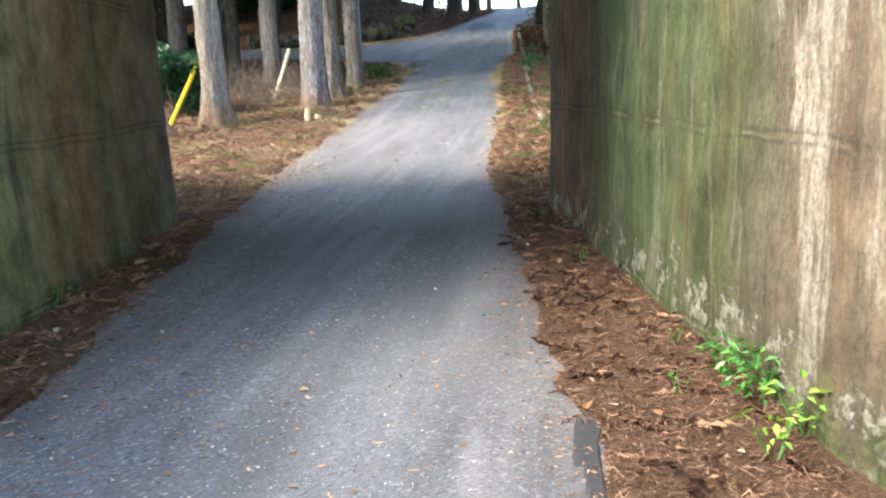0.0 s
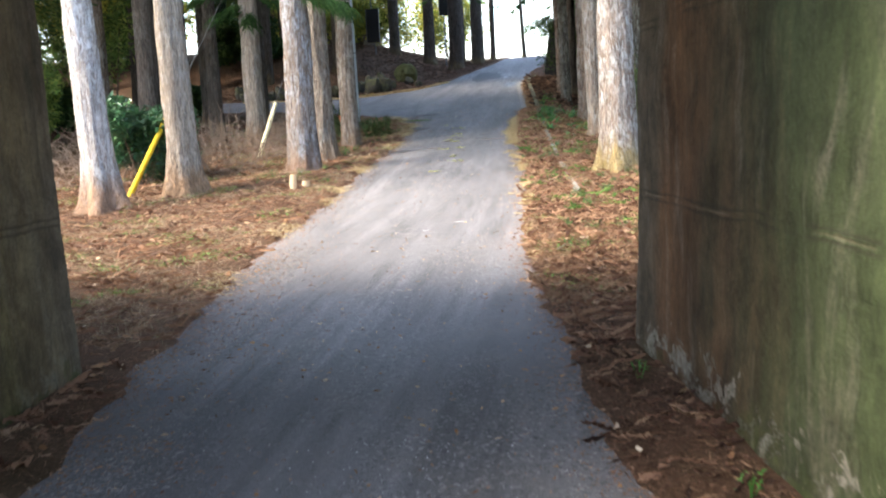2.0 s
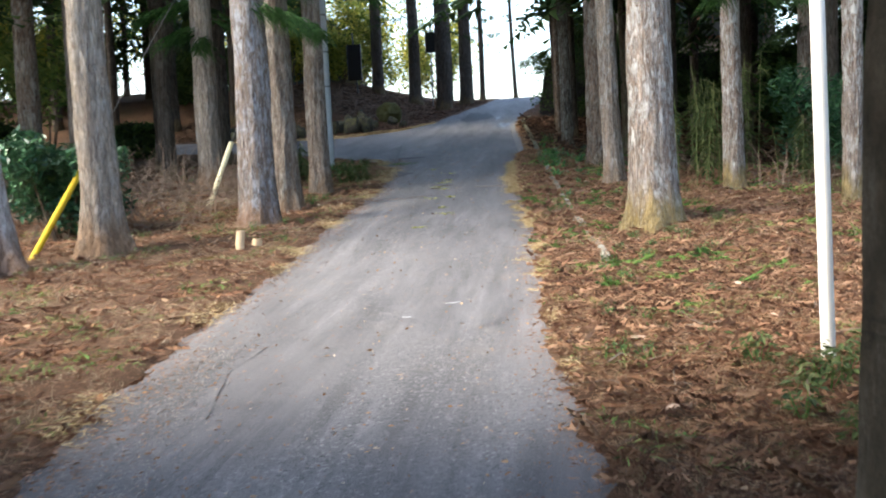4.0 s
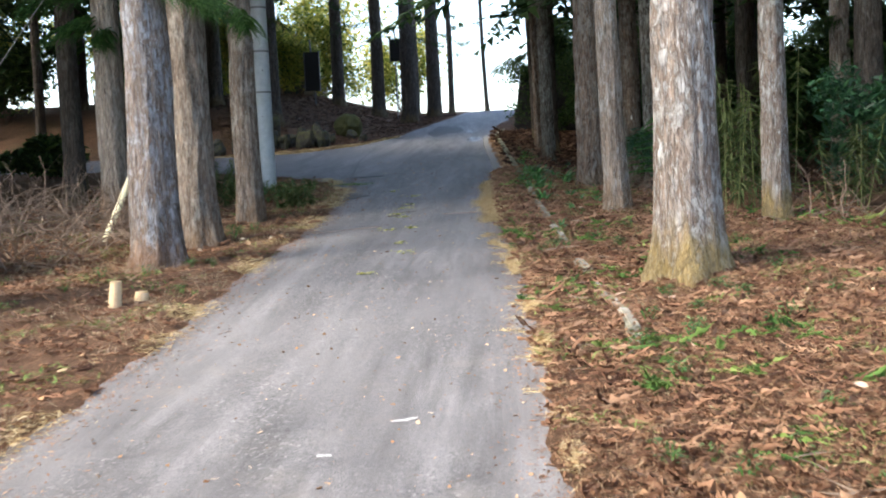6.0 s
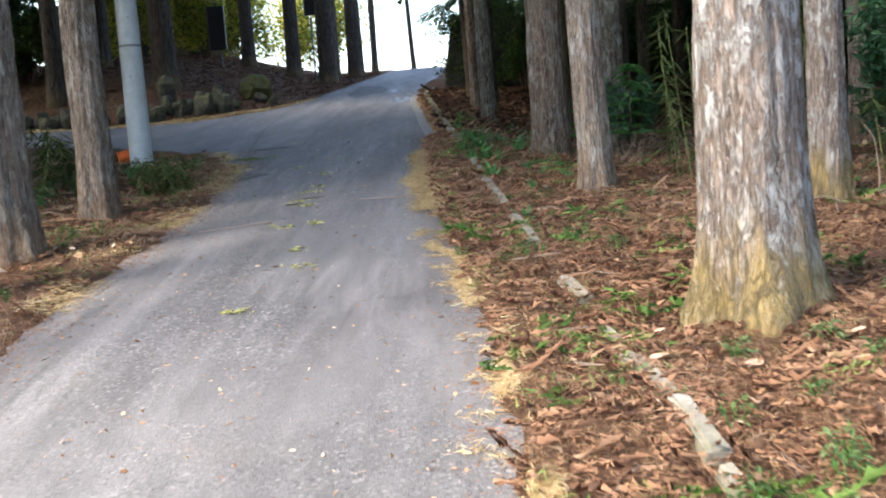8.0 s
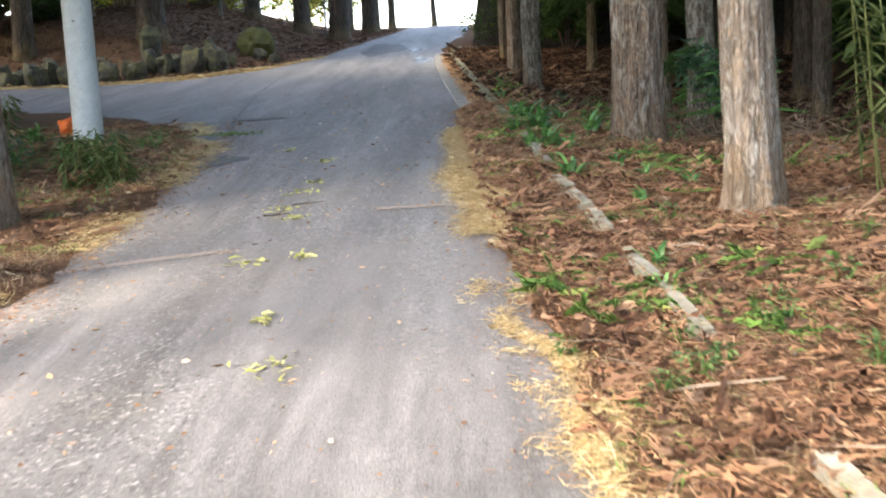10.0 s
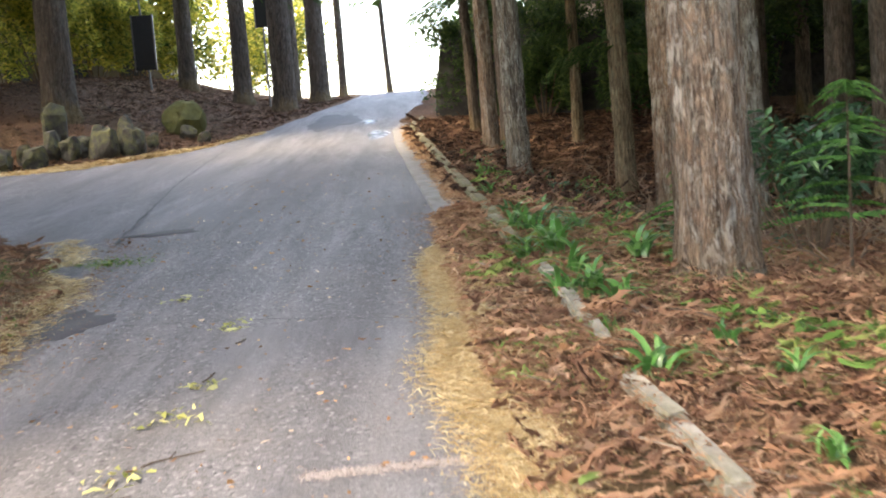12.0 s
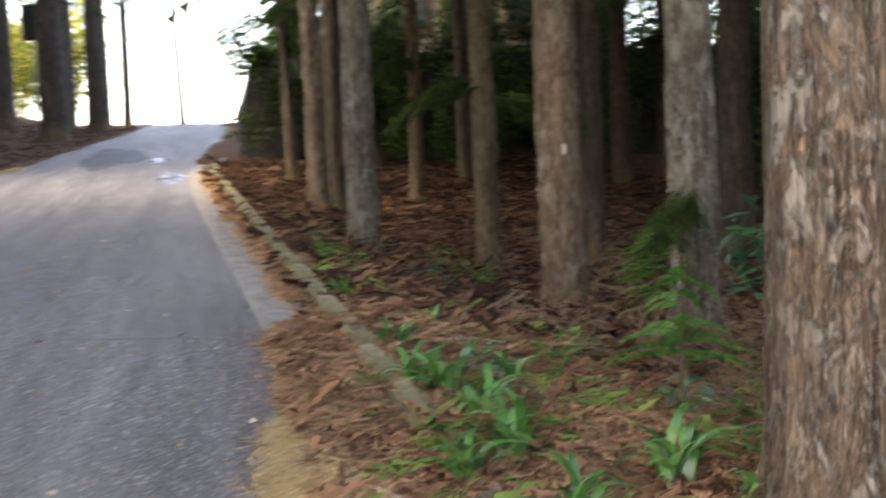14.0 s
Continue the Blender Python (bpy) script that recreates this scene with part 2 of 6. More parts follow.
ASPHALT, PATCH = asphalt_material(), patch_material()
MOSSY_RIGHT = wall_material("streaked_concrete", [(2.6, (0.105, 0.085, 0.06)), (4.5, (0.085, 0.072, 0.046)), (5.1, (0.048, 0.052, 0.020)), (6.4, (0.050, 0.066, 0.028)), (7.6, (0.046, 0.055, 0.026)), (8.0, (0.066, 0.056, 0.030)), (8.5, (0.095, 0.060, 0.033)), (8.9, (0.12, 0.062, 0.030)), (9.4, (0.088, 0.068, 0.046))], 0.25, -0.62, 0.85)
MOSSY_WING = wall_material("peeling_concrete", [(2.6, (0.125, 0.085, 0.055)), (4.4, (0.085, 0.070, 0.044))], 0.6, -0.75, 0.9, 1.1)
# Olive moss tones raised well above the right wall's, in place of light falling here.
MOSSY_LEFT = wall_material("olive_mossy_concrete_lightened", [(3.0, (0.19, 0.20, 0.085)), (5.2, (0.20, 0.195, 0.08)), (6.4, (0.20, 0.16, 0.07)), (7.0, (0.24, 0.14, 0.06)), (7.7, (0.17, 0.145, 0.065)), (8.6, (0.15, 0.112, 0.062)), (9.4, (0.115, 0.09, 0.062))], 0.15, -0.05, 0.3)
STONE, KERB, CONCRETE = stone_wall_material(), concrete_material("kerb_concrete", (0.33, 0.31, 0.265), (0.15, 0.135, 0.105), 0.6), concrete_material()
KERB_MOSS = concrete_material("mossy_kerb", (0.25, 0.225, 0.15), (0.11, 0.10, 0.058), 0.9)
GUTTER = concrete_material("gutter_concrete", (0.30, 0.29, 0.275), (0.18, 0.17, 0.155), 0.2)
POLE = concrete_material("pole_concrete", (0.50, 0.54, 0.55), (0.38, 0.42, 0.44), 0.12)
REDFOOT = (0.30, 0.17, 0.095)
BARK_GREY = bark_material("bark_grey", (0.14, 0.098, 0.074), (0.33, 0.265, 0.215), (0.56, 0.565, 0.54), 1.0, 0.75, (0.38, 0.28, 0.10), 0.44)
BARK_BLUE = bark_material("bark_blue_lichen", (0.12, 0.088, 0.068), (0.27, 0.215, 0.175), (0.46, 0.49, 0.53), 0.85, 0.7, REDFOOT)
BARK_RED = bark_material("bark_red", (0.115, 0.086, 0.066), (0.29, 0.23, 0.18), (0.47, 0.455, 0.41), 0.65, 0.5, (0.32, 0.20, 0.11))
BARK_PALE = bark_material("bark_pale", (0.25, 0.21, 0.185), (0.50, 0.46, 0.43), (0.68, 0.69, 0.70), 1.0, 0.9, (0.40, 0.24, 0.145), 0.62)
BARK_BROWN = bark_material("bark_brown", (0.074, 0.052, 0.038), (0.25, 0.178, 0.128), (0.42, 0.41, 0.37), 0.65, 0.45, (0.20, 0.14, 0.085))
BARK_LICHEN = bark_material("bark_lichen", (0.055, 0.047, 0.038), (0.17, 0.145, 0.115), (0.38, 0.40, 0.37), 0.85, 0.45, (0.18, 0.13, 0.08))
BARK_TAN = bark_material("bark_tan", (0.20, 0.155, 0.118), (0.40, 0.335, 0.265), (0.50, 0.51, 0.50), 0.35, 0.85, (0.36, 0.22, 0.125), 0.55)
BARK_WORN = bark_material("bark_worn", (0.17, 0.125, 0.09), (0.38, 0.30, 0.23), (0.55, 0.54, 0.50), 0.8, 0.5, (0.36, 0.24, 0.14))
BARK_OLIVE = bark_material("bark_olive", (0.075, 0.060, 0.040), (0.19, 0.152, 0.10), (0.30, 0.31, 0.23), 0.35, 0.3, (0.20, 0.14, 0.08))
# Bark with the shade of the wood and backlit bank put into its colour.
BARK_SHADED = bark_material("bark_shaded", (0.045, 0.036, 0.030), (0.12, 0.096, 0.078), (0.22, 0.225, 0.205), 0.35)
LITTER = litter_ground_material()
NEEDLE = island_material("cedar_foliage", ((0.0, (0.020, 0.045, 0.016)), (0.6, (0.042, 0.088, 0.026)), (1.0, (0.09, 0.14, 0.036))), 0.7, 0.3)
BROADLEAF = island_material("camellia_leaf", ((0.0, (0.016, 0.055, 0.028)), (0.7, (0.038, 0.115, 0.052)), (1.0, (0.09, 0.20, 0.08))), 0.35, 0.12, 0.5)
LIGHTLEAF = island_material("light_green_leaf", ((0.0, (0.07, 0.13, 0.03)), (0.6, (0.17, 0.26, 0.06)), (1.0, (0.34, 0.38, 0.10))), 0.6, 0.4)
BRIGHTLEAF = island_material("maple_leaf", ((0.0, (0.05, 0.09, 0.02)), (0.4, (0.24, 0.28, 0.05)), (0.8, (0.52, 0.48, 0.09)), (1.0, (0.70, 0.56, 0.12))), 0.6, 0.5)
STRAPLEAF = island_material("strap_leaf", ((0.0, (0.03, 0.11, 0.018)), (0.7, (0.07, 0.22, 0.035)), (1.0, (0.17, 0.36, 0.07))), 0.4, 0.25, 0.5)
DRYFROND = island_material("dry_cedar_frond", ((0.0, (0.125, 0.064, 0.040)), (0.35, (0.235, 0.124, 0.075)), (0.75, (0.325, 0.186, 0.113)), (1.0, (0.42, 0.27, 0.175))), 0.9, 0.1)
STRAW = island_material("dry_straw", ((0.0, (0.34, 0.22, 0.10)), (0.6, (0.56, 0.43, 0.22)), (1.0, (0.72, 0.62, 0.40))), 0.85, 0.2)
HANGING = island_material("hanging_cedar_foliage", ((0.0, (0.022, 0.060, 0.018)), (0.6, (0.048, 0.115, 0.032)), (1.0, (0.10, 0.20, 0.055))), 0.65, 0.35)
SAPGREEN = island_material("sapling_foliage", ((0.0, (0.03, 0.10, 0.025)), (0.6, (0.07, 0.19, 0.045)), (1.0, (0.13, 0.28, 0.07))), 0.6, 0.3)
TWIG = island_material("dry_twig", ((0.0, (0.08, 0.055, 0.04)), (1.0, (0.26, 0.20, 0.15))), 0.9)


# ---------------------------------------------------------------- terrain
ROAD_Y = [-40, 0, 8.3, 11.5, 15.8, 19, 24.3, 27.3, 31.8, 34.3, 44, 52, 58, 62, 66, 80]
ROAD_Z = [0, 0, 0.2, 0.3, 0.45, 0.75, 1.27, 1.6, 2.08, 2.3, 3.4, 4.35, 5.0, 5.28, 5.35, 5.2]
_fine = np.arange(-40, 80.01, 0.25)
_prof = np.convolve(np.pad(np.interp(_fine, ROAD_Y, ROAD_Z), 5, mode="edge"), np.ones(11) / 11, "valid")
RIGHT_Y, RIGHT_X = [-40, 3.4, 4.8, 6.7, 9.8, 12, 14.6, 18, 20, 23, 27, 31, 34.3, 38.8, 41.5, 46.7, 50, 53, 60, 120], [5.2, 0.09, -0.09, -0.33, -0.67, -0.97, -1.18, -1.30, -1.36, -1.58, -1.80, -1.96, -2.16, -2.46, -2.56, -2.25, -1.9, -1.72, -1.62, -1.6]
LEFT_Y, LEFT_X = [-40, 4.6, 7.6, 11.1, 13, 15, 18, 21, 25, 28.5, 31, 43, 46.5, 53.5, 60, 120], [2.2, -2.64, -3.13, -3.62, -3.95, -4.2, -4.22, -4.33, -4.32, -4.5, -4.9, -5.5, -5.1, -4.2, -3.9, -3.9]
SIDE_NEAR_X, SIDE_NEAR_Y = [-60, -22, -14, -10, -7.2, -5.5, -4.5], [40, 37.2, 36.2, 35.0, 33.0, 30.8, 28.6]
SIDE_FAR_X, SIDE_FAR_Y = [-60, -22, -14, -9.5, -7.6, -6.2, -5.3], [43.6, 41.0, 39.8, 38.6, 38.8, 40.4, 43.4]


def road_z(y):
    return np.interp(y, _fine, _prof)


def right_edge(y):
    return np.interp(y, RIGHT_Y, RIGHT_X)


def left_edge(y):
    return np.interp(y, LEFT_Y, LEFT_X)


def wave(x, y, s, k=0.0):
    """Cheap smooth unevenness, about -1 to 1."""
    return (np.sin(x * s + 1.3 * k + 1.7 * np.sin(y * s * 0.7 + k)) + np.sin(y * s * 1.1 + 2.1 * k + 1.3 * np.sin(x * s * 0.8 - k))) / 2


def smooth(a, b, v):
    t = np.clip((v - a) / (b - a), 0, 1)
    return t * t * (3 - 2 * t)


def base_z(x, y):
    """The lie of the land, without the verge's unevenness."""
    z = road_z(y)
    bank = smooth(0.2, 6.0, -x - 5.6) * smooth(0.0, 5.5, y - np.interp(x, SIDE_FAR_X, SIDE_FAR_Y) - 0.4)
    z = z + 1.25 * bank * (1 - smooth(56, 70, y))
    z = z + 0.9 * smooth(2.5, 9, -x - 11) * smooth(14, 20, y) * (1 - smooth(30, 36, y))
    z = z - 0.82 * smooth(0.1, 2.2, x - np.interp(y, [17, 30, 43, 50], [-0.6, -1.45, -2.1, -2.2])) * smooth(24, 34, y) * np.interp(y, [36.5, 40, 43, 48], [1, 0.62, 0.3, 0])
    return z


def on_road(x, y):
    """0 off the roads, 1 on them, with a ragged edge."""
    rag = 0.05 * wave(x, y, 5.0) + 0.04 * wave(x, y, 13.0, 1.0)
    gutter_w = 0.36 * smooth(30.6, 31.2, y) * (1 - smooth(42.8, 43.4, y))
    main = smooth(-0.12, 0.16, x - left_edge(y) + rag) * smooth(-0.12, 0.16, right_edge(y) + gutter_w - x + rag)
    side = smooth(-0.1, 0.2, y - np.interp(x, SIDE_NEAR_X, SIDE_NEAR_Y) + rag) * smooth(-0.1, 0.2, np.interp(x, SIDE_FAR_X, SIDE_FAR_Y) - y + rag) * (x < -4.4)
    return np.maximum(main, side)


def ground_z(x, y):
    off = 1 - on_road(x, y)
    rough = 0.022 + 0.018 * wave(x, y, 2.3) + 0.014 * wave(x, y, 6.1, 2.0) + 0.05 * wave(x, y, 0.6, 3.0) * smooth(0.5, 3, np.maximum(x - right_edge(y), left_edge(y) - x))
    rough = rough + 0.07 * smooth(0.9, 1.6, x - right_edge(y)) * smooth(17, 19, y)
    return base_z(x, y) + off * rough - 0.05 * (1 - off)


def gz(x, y):
    return float(ground_z(np.array(x, float), np.array(y, float)))


def mesh_object(name, verts, faces, material, parent=None, smooth_shade=False):
    me = bpy.data.meshes.new(name)
    me.from_pydata(verts, [], faces)
    me.materials.append(material)
    if smooth_shade:
        me.polygons.foreach_set("use_smooth", [True] * len(me.polygons))
    me.update()
    ob = new(name, me)
    if parent:
        ob.parent = parent
    return ob


def part(name, bm, material, parent, label=""):
    me = bpy.data.meshes.new(name)
    bm.to_mesh(me)
    bm.free()
    me.materials.append(material)
    ob = new(name, me)
    ob.parent = parent
    if label:
        ob["label"] = label
    return ob


def grid(xs, ys, f):
    xx, yy = np.meshgrid(xs, ys)
    zz = f(xx, yy)
    verts = np.stack([xx, yy, zz], -1).reshape(-1, 3).tolist()
    n = len(xs)
    faces = [(r * n + c, r * n + c + 1, (r + 1) * n + c + 1, (r + 1) * n + c) for r in range(len(ys) - 1) for c in range(n - 1)]
    return verts, faces


gx = np.concatenate([[-900, -400, -180, -90, -60, -45, -35, -28, -22, -18], np.arange(-15, -6.5, 0.35), np.arange(-6.5, 3.5, 0.10), np.arange(3.5, 10, 0.5), [11, 13, 16, 20, 28, 40, 60, 110, 250, 500, 900]])
gy = np.concatenate([[-700, -300, -120, -60, -35, -20, -12, -8], np.arange(-5, 2.5, 0.5), np.arange(2.5, 48, 0.18), np.arange(48, 68, 0.8), [72, 80, 100, 150, 300, 600, 1400]])
v, fcs = grid(gx, gy, ground_z)
ground = mesh_object("ground", v, fcs, LITTER, smooth_shade=True)
tagged(ground, "forest floor covered with brown cedar needles and dead leaves", "ground", kind="structure")

# the lane, slightly cambered
ry = np.arange(-38, 92, 0.3)
cols = np.linspace(-0.02, 1.02, 15)
rv = []
for y in ry:
    a, b = float(left_edge(y)) - 0.25, float(right_edge(y)) + 0.25
    for c in cols:
        x = a + (b - a) * c
        z = float(road_z(y)) + 0.02 - 0.045 * (2 * c - 1) ** 2 + 0.006 * float(wave(np.array(x), np.array(y), 1.9))
        rv.append((x, float(y), z))
n = len(cols)
rf = [(r * n + c, r * n + c + 1, (r + 1) * n + c + 1, (r + 1) * n + c) for r in range(len(ry) - 1) for c in range(n - 1)]
tagged(mesh_object("road", rv, rf, ASPHALT, smooth_shade=True), "worn grey asphalt lane climbing gently between the trees", "road", kind="structure")

# the side lane that forks off
sv, sx = [], np.concatenate([[-60, -40, -28], np.arange(-22, -4.2, 0.4)])
for x in sx:
    a, b = float(np.interp(x, SIDE_NEAR_X, SIDE_NEAR_Y)) - 0.2, float(np.interp(x, SIDE_FAR_X, SIDE_FAR_Y)) + 0.2
    for c in np.linspace(0, 1, 16):
        y = a + (b - a) * c
        sv.append((float(x), y, float(base_z(np.array(x), np.array(y))) + 0.006 - 0.02 * smooth(-5.2, -4.4, x)))
sf = [(r * 16 + c, (r + 1) * 16 + c, (r + 1) * 16 + c + 1, r * 16 + c + 1) for r in range(len(sx) - 1) for c in range(15)]
tagged(mesh_object("side_road", sv, sf, ASPHALT, smooth_shade=True), "asphalt side lane forking off past the stones", "road", kind="structure")


# ---------------------------------------------------------------- underpass
def slab(name, corners, z0, z1, material, parent=None, batter=(0, 0), cells=0.35, rough=0.0):
    """A wall block with corners (x, y) in order, with its top shifted by batter."""
    bm = bmesh.new()
    lo = [bm.verts.new((x, y, z0)) for x, y in corners]
    hi = [bm.verts.new((x + batter[0], y + batter[1], z1)) for x, y in corners]
    bm.faces.new(lo[::-1])
    bm.faces.new(hi)
    m = len(corners)
    for i in range(m):
        bm.faces.new((lo[i], lo[(i + 1) % m], hi[(i + 1) % m], hi[i]))
    if rough:
        bmesh.ops.subdivide_edges(bm, edges=bm.edges[:], cuts=int(min(60, max(2, (z1 - z0) / cells))), use_grid_fill=True)
        for w in bm.verts:
            p = w.co
            w.co = p + Vector((1, 1, 0)) * (rough * noise.noise(p * 1.1) + 0.4 * rough * noise.noise(p * 4.0))
    me = bpy.data.meshes.new(name)
    bm.to_mesh(me)
    bm.free()
    me.materials.append(material)
    ob = new(name, me)
    if parent:
        ob.parent = parent
    return ob


def wall_line_r(y):
    return -0.31 + (9.82 - y) * 0.19


def wall_line_l(y):
    return -3.74 + (9.4 - y) * 0.12


DECK_Z, WING_Y = 3.9, 4.4
for name, z1, y0, y1, mat, lab in (("wall_right", DECK_Z, WING_Y, 9.82, MOSSY_RIGHT, "concrete underpass wall streaked with moss and rust"), ("wall_right_wing", 2.2, -4, WING_Y - 0.004, MOSSY_WING, "weathered concrete wing wall with peeling pale patches")):
    tagged(slab(name, [(wall_line_r(y0), y0), (9, y0), (9, y1), (wall_line_r(y1), y1)], -0.3, z1, mat, batter=(0.043 * (z1 + 0.3), 0), rough=0.03, cells=0.06), lab, "wall", kind="structure")
# The second, lower block stays out of view; its height controls sun on the near lane.
for name, z1, y0, y1, mat, lab in (("wall_left", DECK_Z, WING_Y, 9.45, MOSSY_LEFT, "mossy concrete underpass wall, coloured paler to stand for light"), ("wall_left_wing", 2.5, -4, WING_Y - 0.004, MOSSY_LEFT, "unseen wing wall added to shade the near lane")):
    tagged(slab(name, [(wall_line_l(y1), y1), (-13, y1), (-13, y0), (wall_line_l(y0), y0)], -0.3, z1, mat, batter=(-0.043 * (z1 + 0.3), 0), rough=0.03, cells=0.06), lab, "wall", kind="structure")
tagged(slab("ceiling", [(-12.9, 5.7), (8.9, 5.7), (8.9, 10.8), (-12.9, 10.8)], DECK_Z + 0.004, DECK_Z + 0.55, CONCRETE), "concrete deck of the bridge over the lane", "ceiling", kind="structure")


# ---------------------------------------------------------------- trees
def trunk_mesh(radius, height, flare, lean, seed, segs=20, fine=False, spread=0.24):
    rnd = random.Random(seed)
    ph, lobes = rnd.random() * 6.3, rnd.choice((5, 6, 7))
    zs = [-0.25, -0.1, 0.0, 0.06, 0.13, 0.22, 0.34, 0.5, 0.7, 1.0, 1.4, 1.9, 2.5, 3.2, 4, 5, 6.5, 8.5, 11]
    if fine:
        segs, zs = 56, zs[:8] + [0.6 + 0.14 * i for i in range(34)] + [5.5, 6.5, 8.5, 11]
    zs = [z for z in zs if z < height] + [height]
    verts, faces = [], []
    bend = rnd.uniform(-0.03, 0.03)
    for z in zs:
        taper = max(0.12, 1 - 0.62 * max(z, 0) / height)
        sway = bend * math.sin(z * 0.7)
        for i in range(segs):
            a = 2 * math.pi * i / segs
            r = radius * taper
            r *= 1 + flare * math.exp(-max(z, 0) / spread) * (1 + 0.45 * math.cos(lobes * a + ph) + 0.2 * math.cos(3 * a - ph))
            p = Vector((math.cos(a) * 2.2, math.sin(a) * 2.2, z * 0.5 + seed * 7.3))
            r *= 1 + 0.07 * noise.noise(p) + 0.035 * noise.noise(Vector((math.cos(a) * 9, math.sin(a) * 9, z * 0.8 + seed)))
            if fine:
                flake = noise.noise(Vector((math.cos(a) * 13, math.sin(a) * 13, z * 1.3 + seed * 3)))
                r += 0.010 * flake + (0.012 if flake > 0.22 else 0.0)
            verts.append((math.cos(a) * r + lean[0] * z + sway, math.sin(a) * r + lean[1] * z, z))
    for k in range(len(zs) - 1):
        for i in range(segs):
            j = (i + 1) % segs
            faces.append((k * segs + i, k * segs + j, (k + 1) * segs + j, (k + 1) * segs + i))
    faces.append(tuple((len(zs) - 1) * segs + i for i in range(segs)))
    return verts, faces


def add_spray(verts, faces, at, way, length, width, droop, rnd, leaves=7):
    """A cedar spray: a row of narrow leaflets that hang from a bending stalk."""
    way = way.normalized()
    side = way.cross(Vector((0, 0, 1)))
    side = side.normalized() if side.length > 0.01 else Vector((1, 0, 0))
    for k in range(leaves):
        s = (k + 0.5) / leaves
        p = at + way * (length * s) - Vector((0, 0, droop * s * s))
        for sgn in (-1, 1):
            w = width * (1.05 - s) * rnd.uniform(0.7, 1.25)
            tip = p + side * (sgn * w) + way * (w * 0.7) - Vector((0, 0, w * rnd.uniform(0.2, 0.7)))
            half = way * (length / leaves * 0.55)
            b = len(verts)
            verts += [p - half, tip, p + half + Vector((0, 0, 0.015))]
            faces.append((b, b + 1, b + 2))


def crown_mesh(name, z0, z1, reach, branches, seed, sprays=7, material=NEEDLE, big=1.0):
    rnd = random.Random(seed)
    verts, faces = [], []
    for _ in range(branches):
        u = rnd.random() ** 0.8
        z = z0 + (z1 - z0) * u
        length = reach * (1.05 - u) ** 0.7 * rnd.uniform(0.55, 1.1)
        a = rnd.random() * 6.283
        out = Vector((math.cos(a), math.sin(a), rnd.uniform(-0.35, 0.15)))
        for k in range(sprays):
            s = rnd.uniform(0.2, 1.0)
            at = Vector((0, 0, z)) + out * (length * s) - Vector((0, 0, 0.25 * length * s * s))
            turn = rnd.uniform(-0.9, 0.9)
            way = Vector((math.cos(a + turn), math.sin(a + turn), rnd.uniform(-0.5, 0.1)))
            add_spray(verts, faces, at, way, big * rnd.uniform(0.5, 1.0), big * rnd.uniform(0.16, 0.3), rnd.uniform(0.1, 0.35), rnd, 5)
    me = bpy.data.meshes.new(name)
    me.from_pydata([tuple(w) for w in verts], [], faces)
    me.materials.append(material)
    return me


# The last two are widened, mostly out of view, to shade wood and bank.
CROWNS = [crown_mesh("crown", 7.5, 17.5, 2.2, 100, 11), crown_mesh("crown", 7.0, 15.5, 2.0, 90, 12), crown_mesh("crown", 8.5, 19.0, 2.4, 110, 13), crown_mesh("crown", 5.0, 17.5, 3.0, 150, 14), crown_mesh("crown", 4.8, 16.5, 3.8, 130, 15, 5, big=1.7), crown_mesh("crown", 6.2, 16.5, 4.4, 190, 16, 6, big=1.8)]


def cedar(x, y, diam, bark, label, lean=(0, 0), flare=0.28, height=17.0, crown=0, seed=1, group="cedar trees", spread=0.24):
    e = new("cedar_tree")
    e.location = (x, y, gz(x, y))
    vv, ff = trunk_mesh(diam / 2, height, flare, lean, seed, fine=seed <= 20, spread=spread)
    mesh_object("trunk", vv, ff, bark, e, True)
    if crown is not None:
        c = new("crown", CROWNS[crown])
        c.parent = e
        c.location = (lean[0] * 8, lean[1] * 8, 0)
        c.rotation_euler = (0, 0, seed * 1.7)
    tagged(e, label, "tree", group)
    return e


GREY_L = "tall cedar with grey lichen-blotched bark beside the lane"
RED_L = "tall cedar with reddish-brown stringy bark"
TAN_L = "slender cedar with smooth tan bark"
DARK_L = "cedar trunk in deep forest shade"
# beside the lane, left
cedar(-7.70, 18.4, 0.47, BARK_PALE, "pale grey cedar with reddish flaring roots leaning outward", (-0.055, 0), 0.75, seed=1, crown=2, spread=0.36)
cedar(-6.83, 19.55, 0.48, BARK_TAN, "smooth tan cedar trunk beside a yellow guy-wire guard", (-0.022, 0), 0.55, seed=2, crown=0, spread=0.34)
cedar(-7.5, 25.8, 0.43, BARK_TAN, TAN_L, (-0.005, 0), 0.3, seed=3, crown=3)
cedar(-5.40, 21.6, 0.53, BARK_BLUE, "tall cedar with bluish lichen blotches on brown bark", (-0.008, 0), 0.3, seed=4, crown=2)
cedar(-5.38, 23.05, 0.47, BARK_RED, RED_L, (-0.01, 0), 0.25, seed=5, crown=0)
cedar(-5.27, 25.05, 0.36, BARK_RED, TAN_L, (-0.006, 0), 0.2, seed=6, crown=3)
# beside the lane, right
cedar(0.06, 19.65, 0.55, BARK_GREY, "broad old cedar with flaking pale bark and a mossy yellow base", (0.0, 0), 0.38, seed=7, crown=2)
cedar(-0.16, 24.1, 0.29, BARK_WORN, RED_L, (-0.02, 0), 0.3, seed=8, crown=1)
cedar(1.50, 22.55, 0.28, BARK_GREY, "slender cedar with grey flaking bark", (0.0, 0), 0.25, seed=9, crown=0)
cedar(-0.25, 27.8, 0.47, BARK_BROWN, RED_L, (0.0, 0), 0.2, seed=10, crown=1)
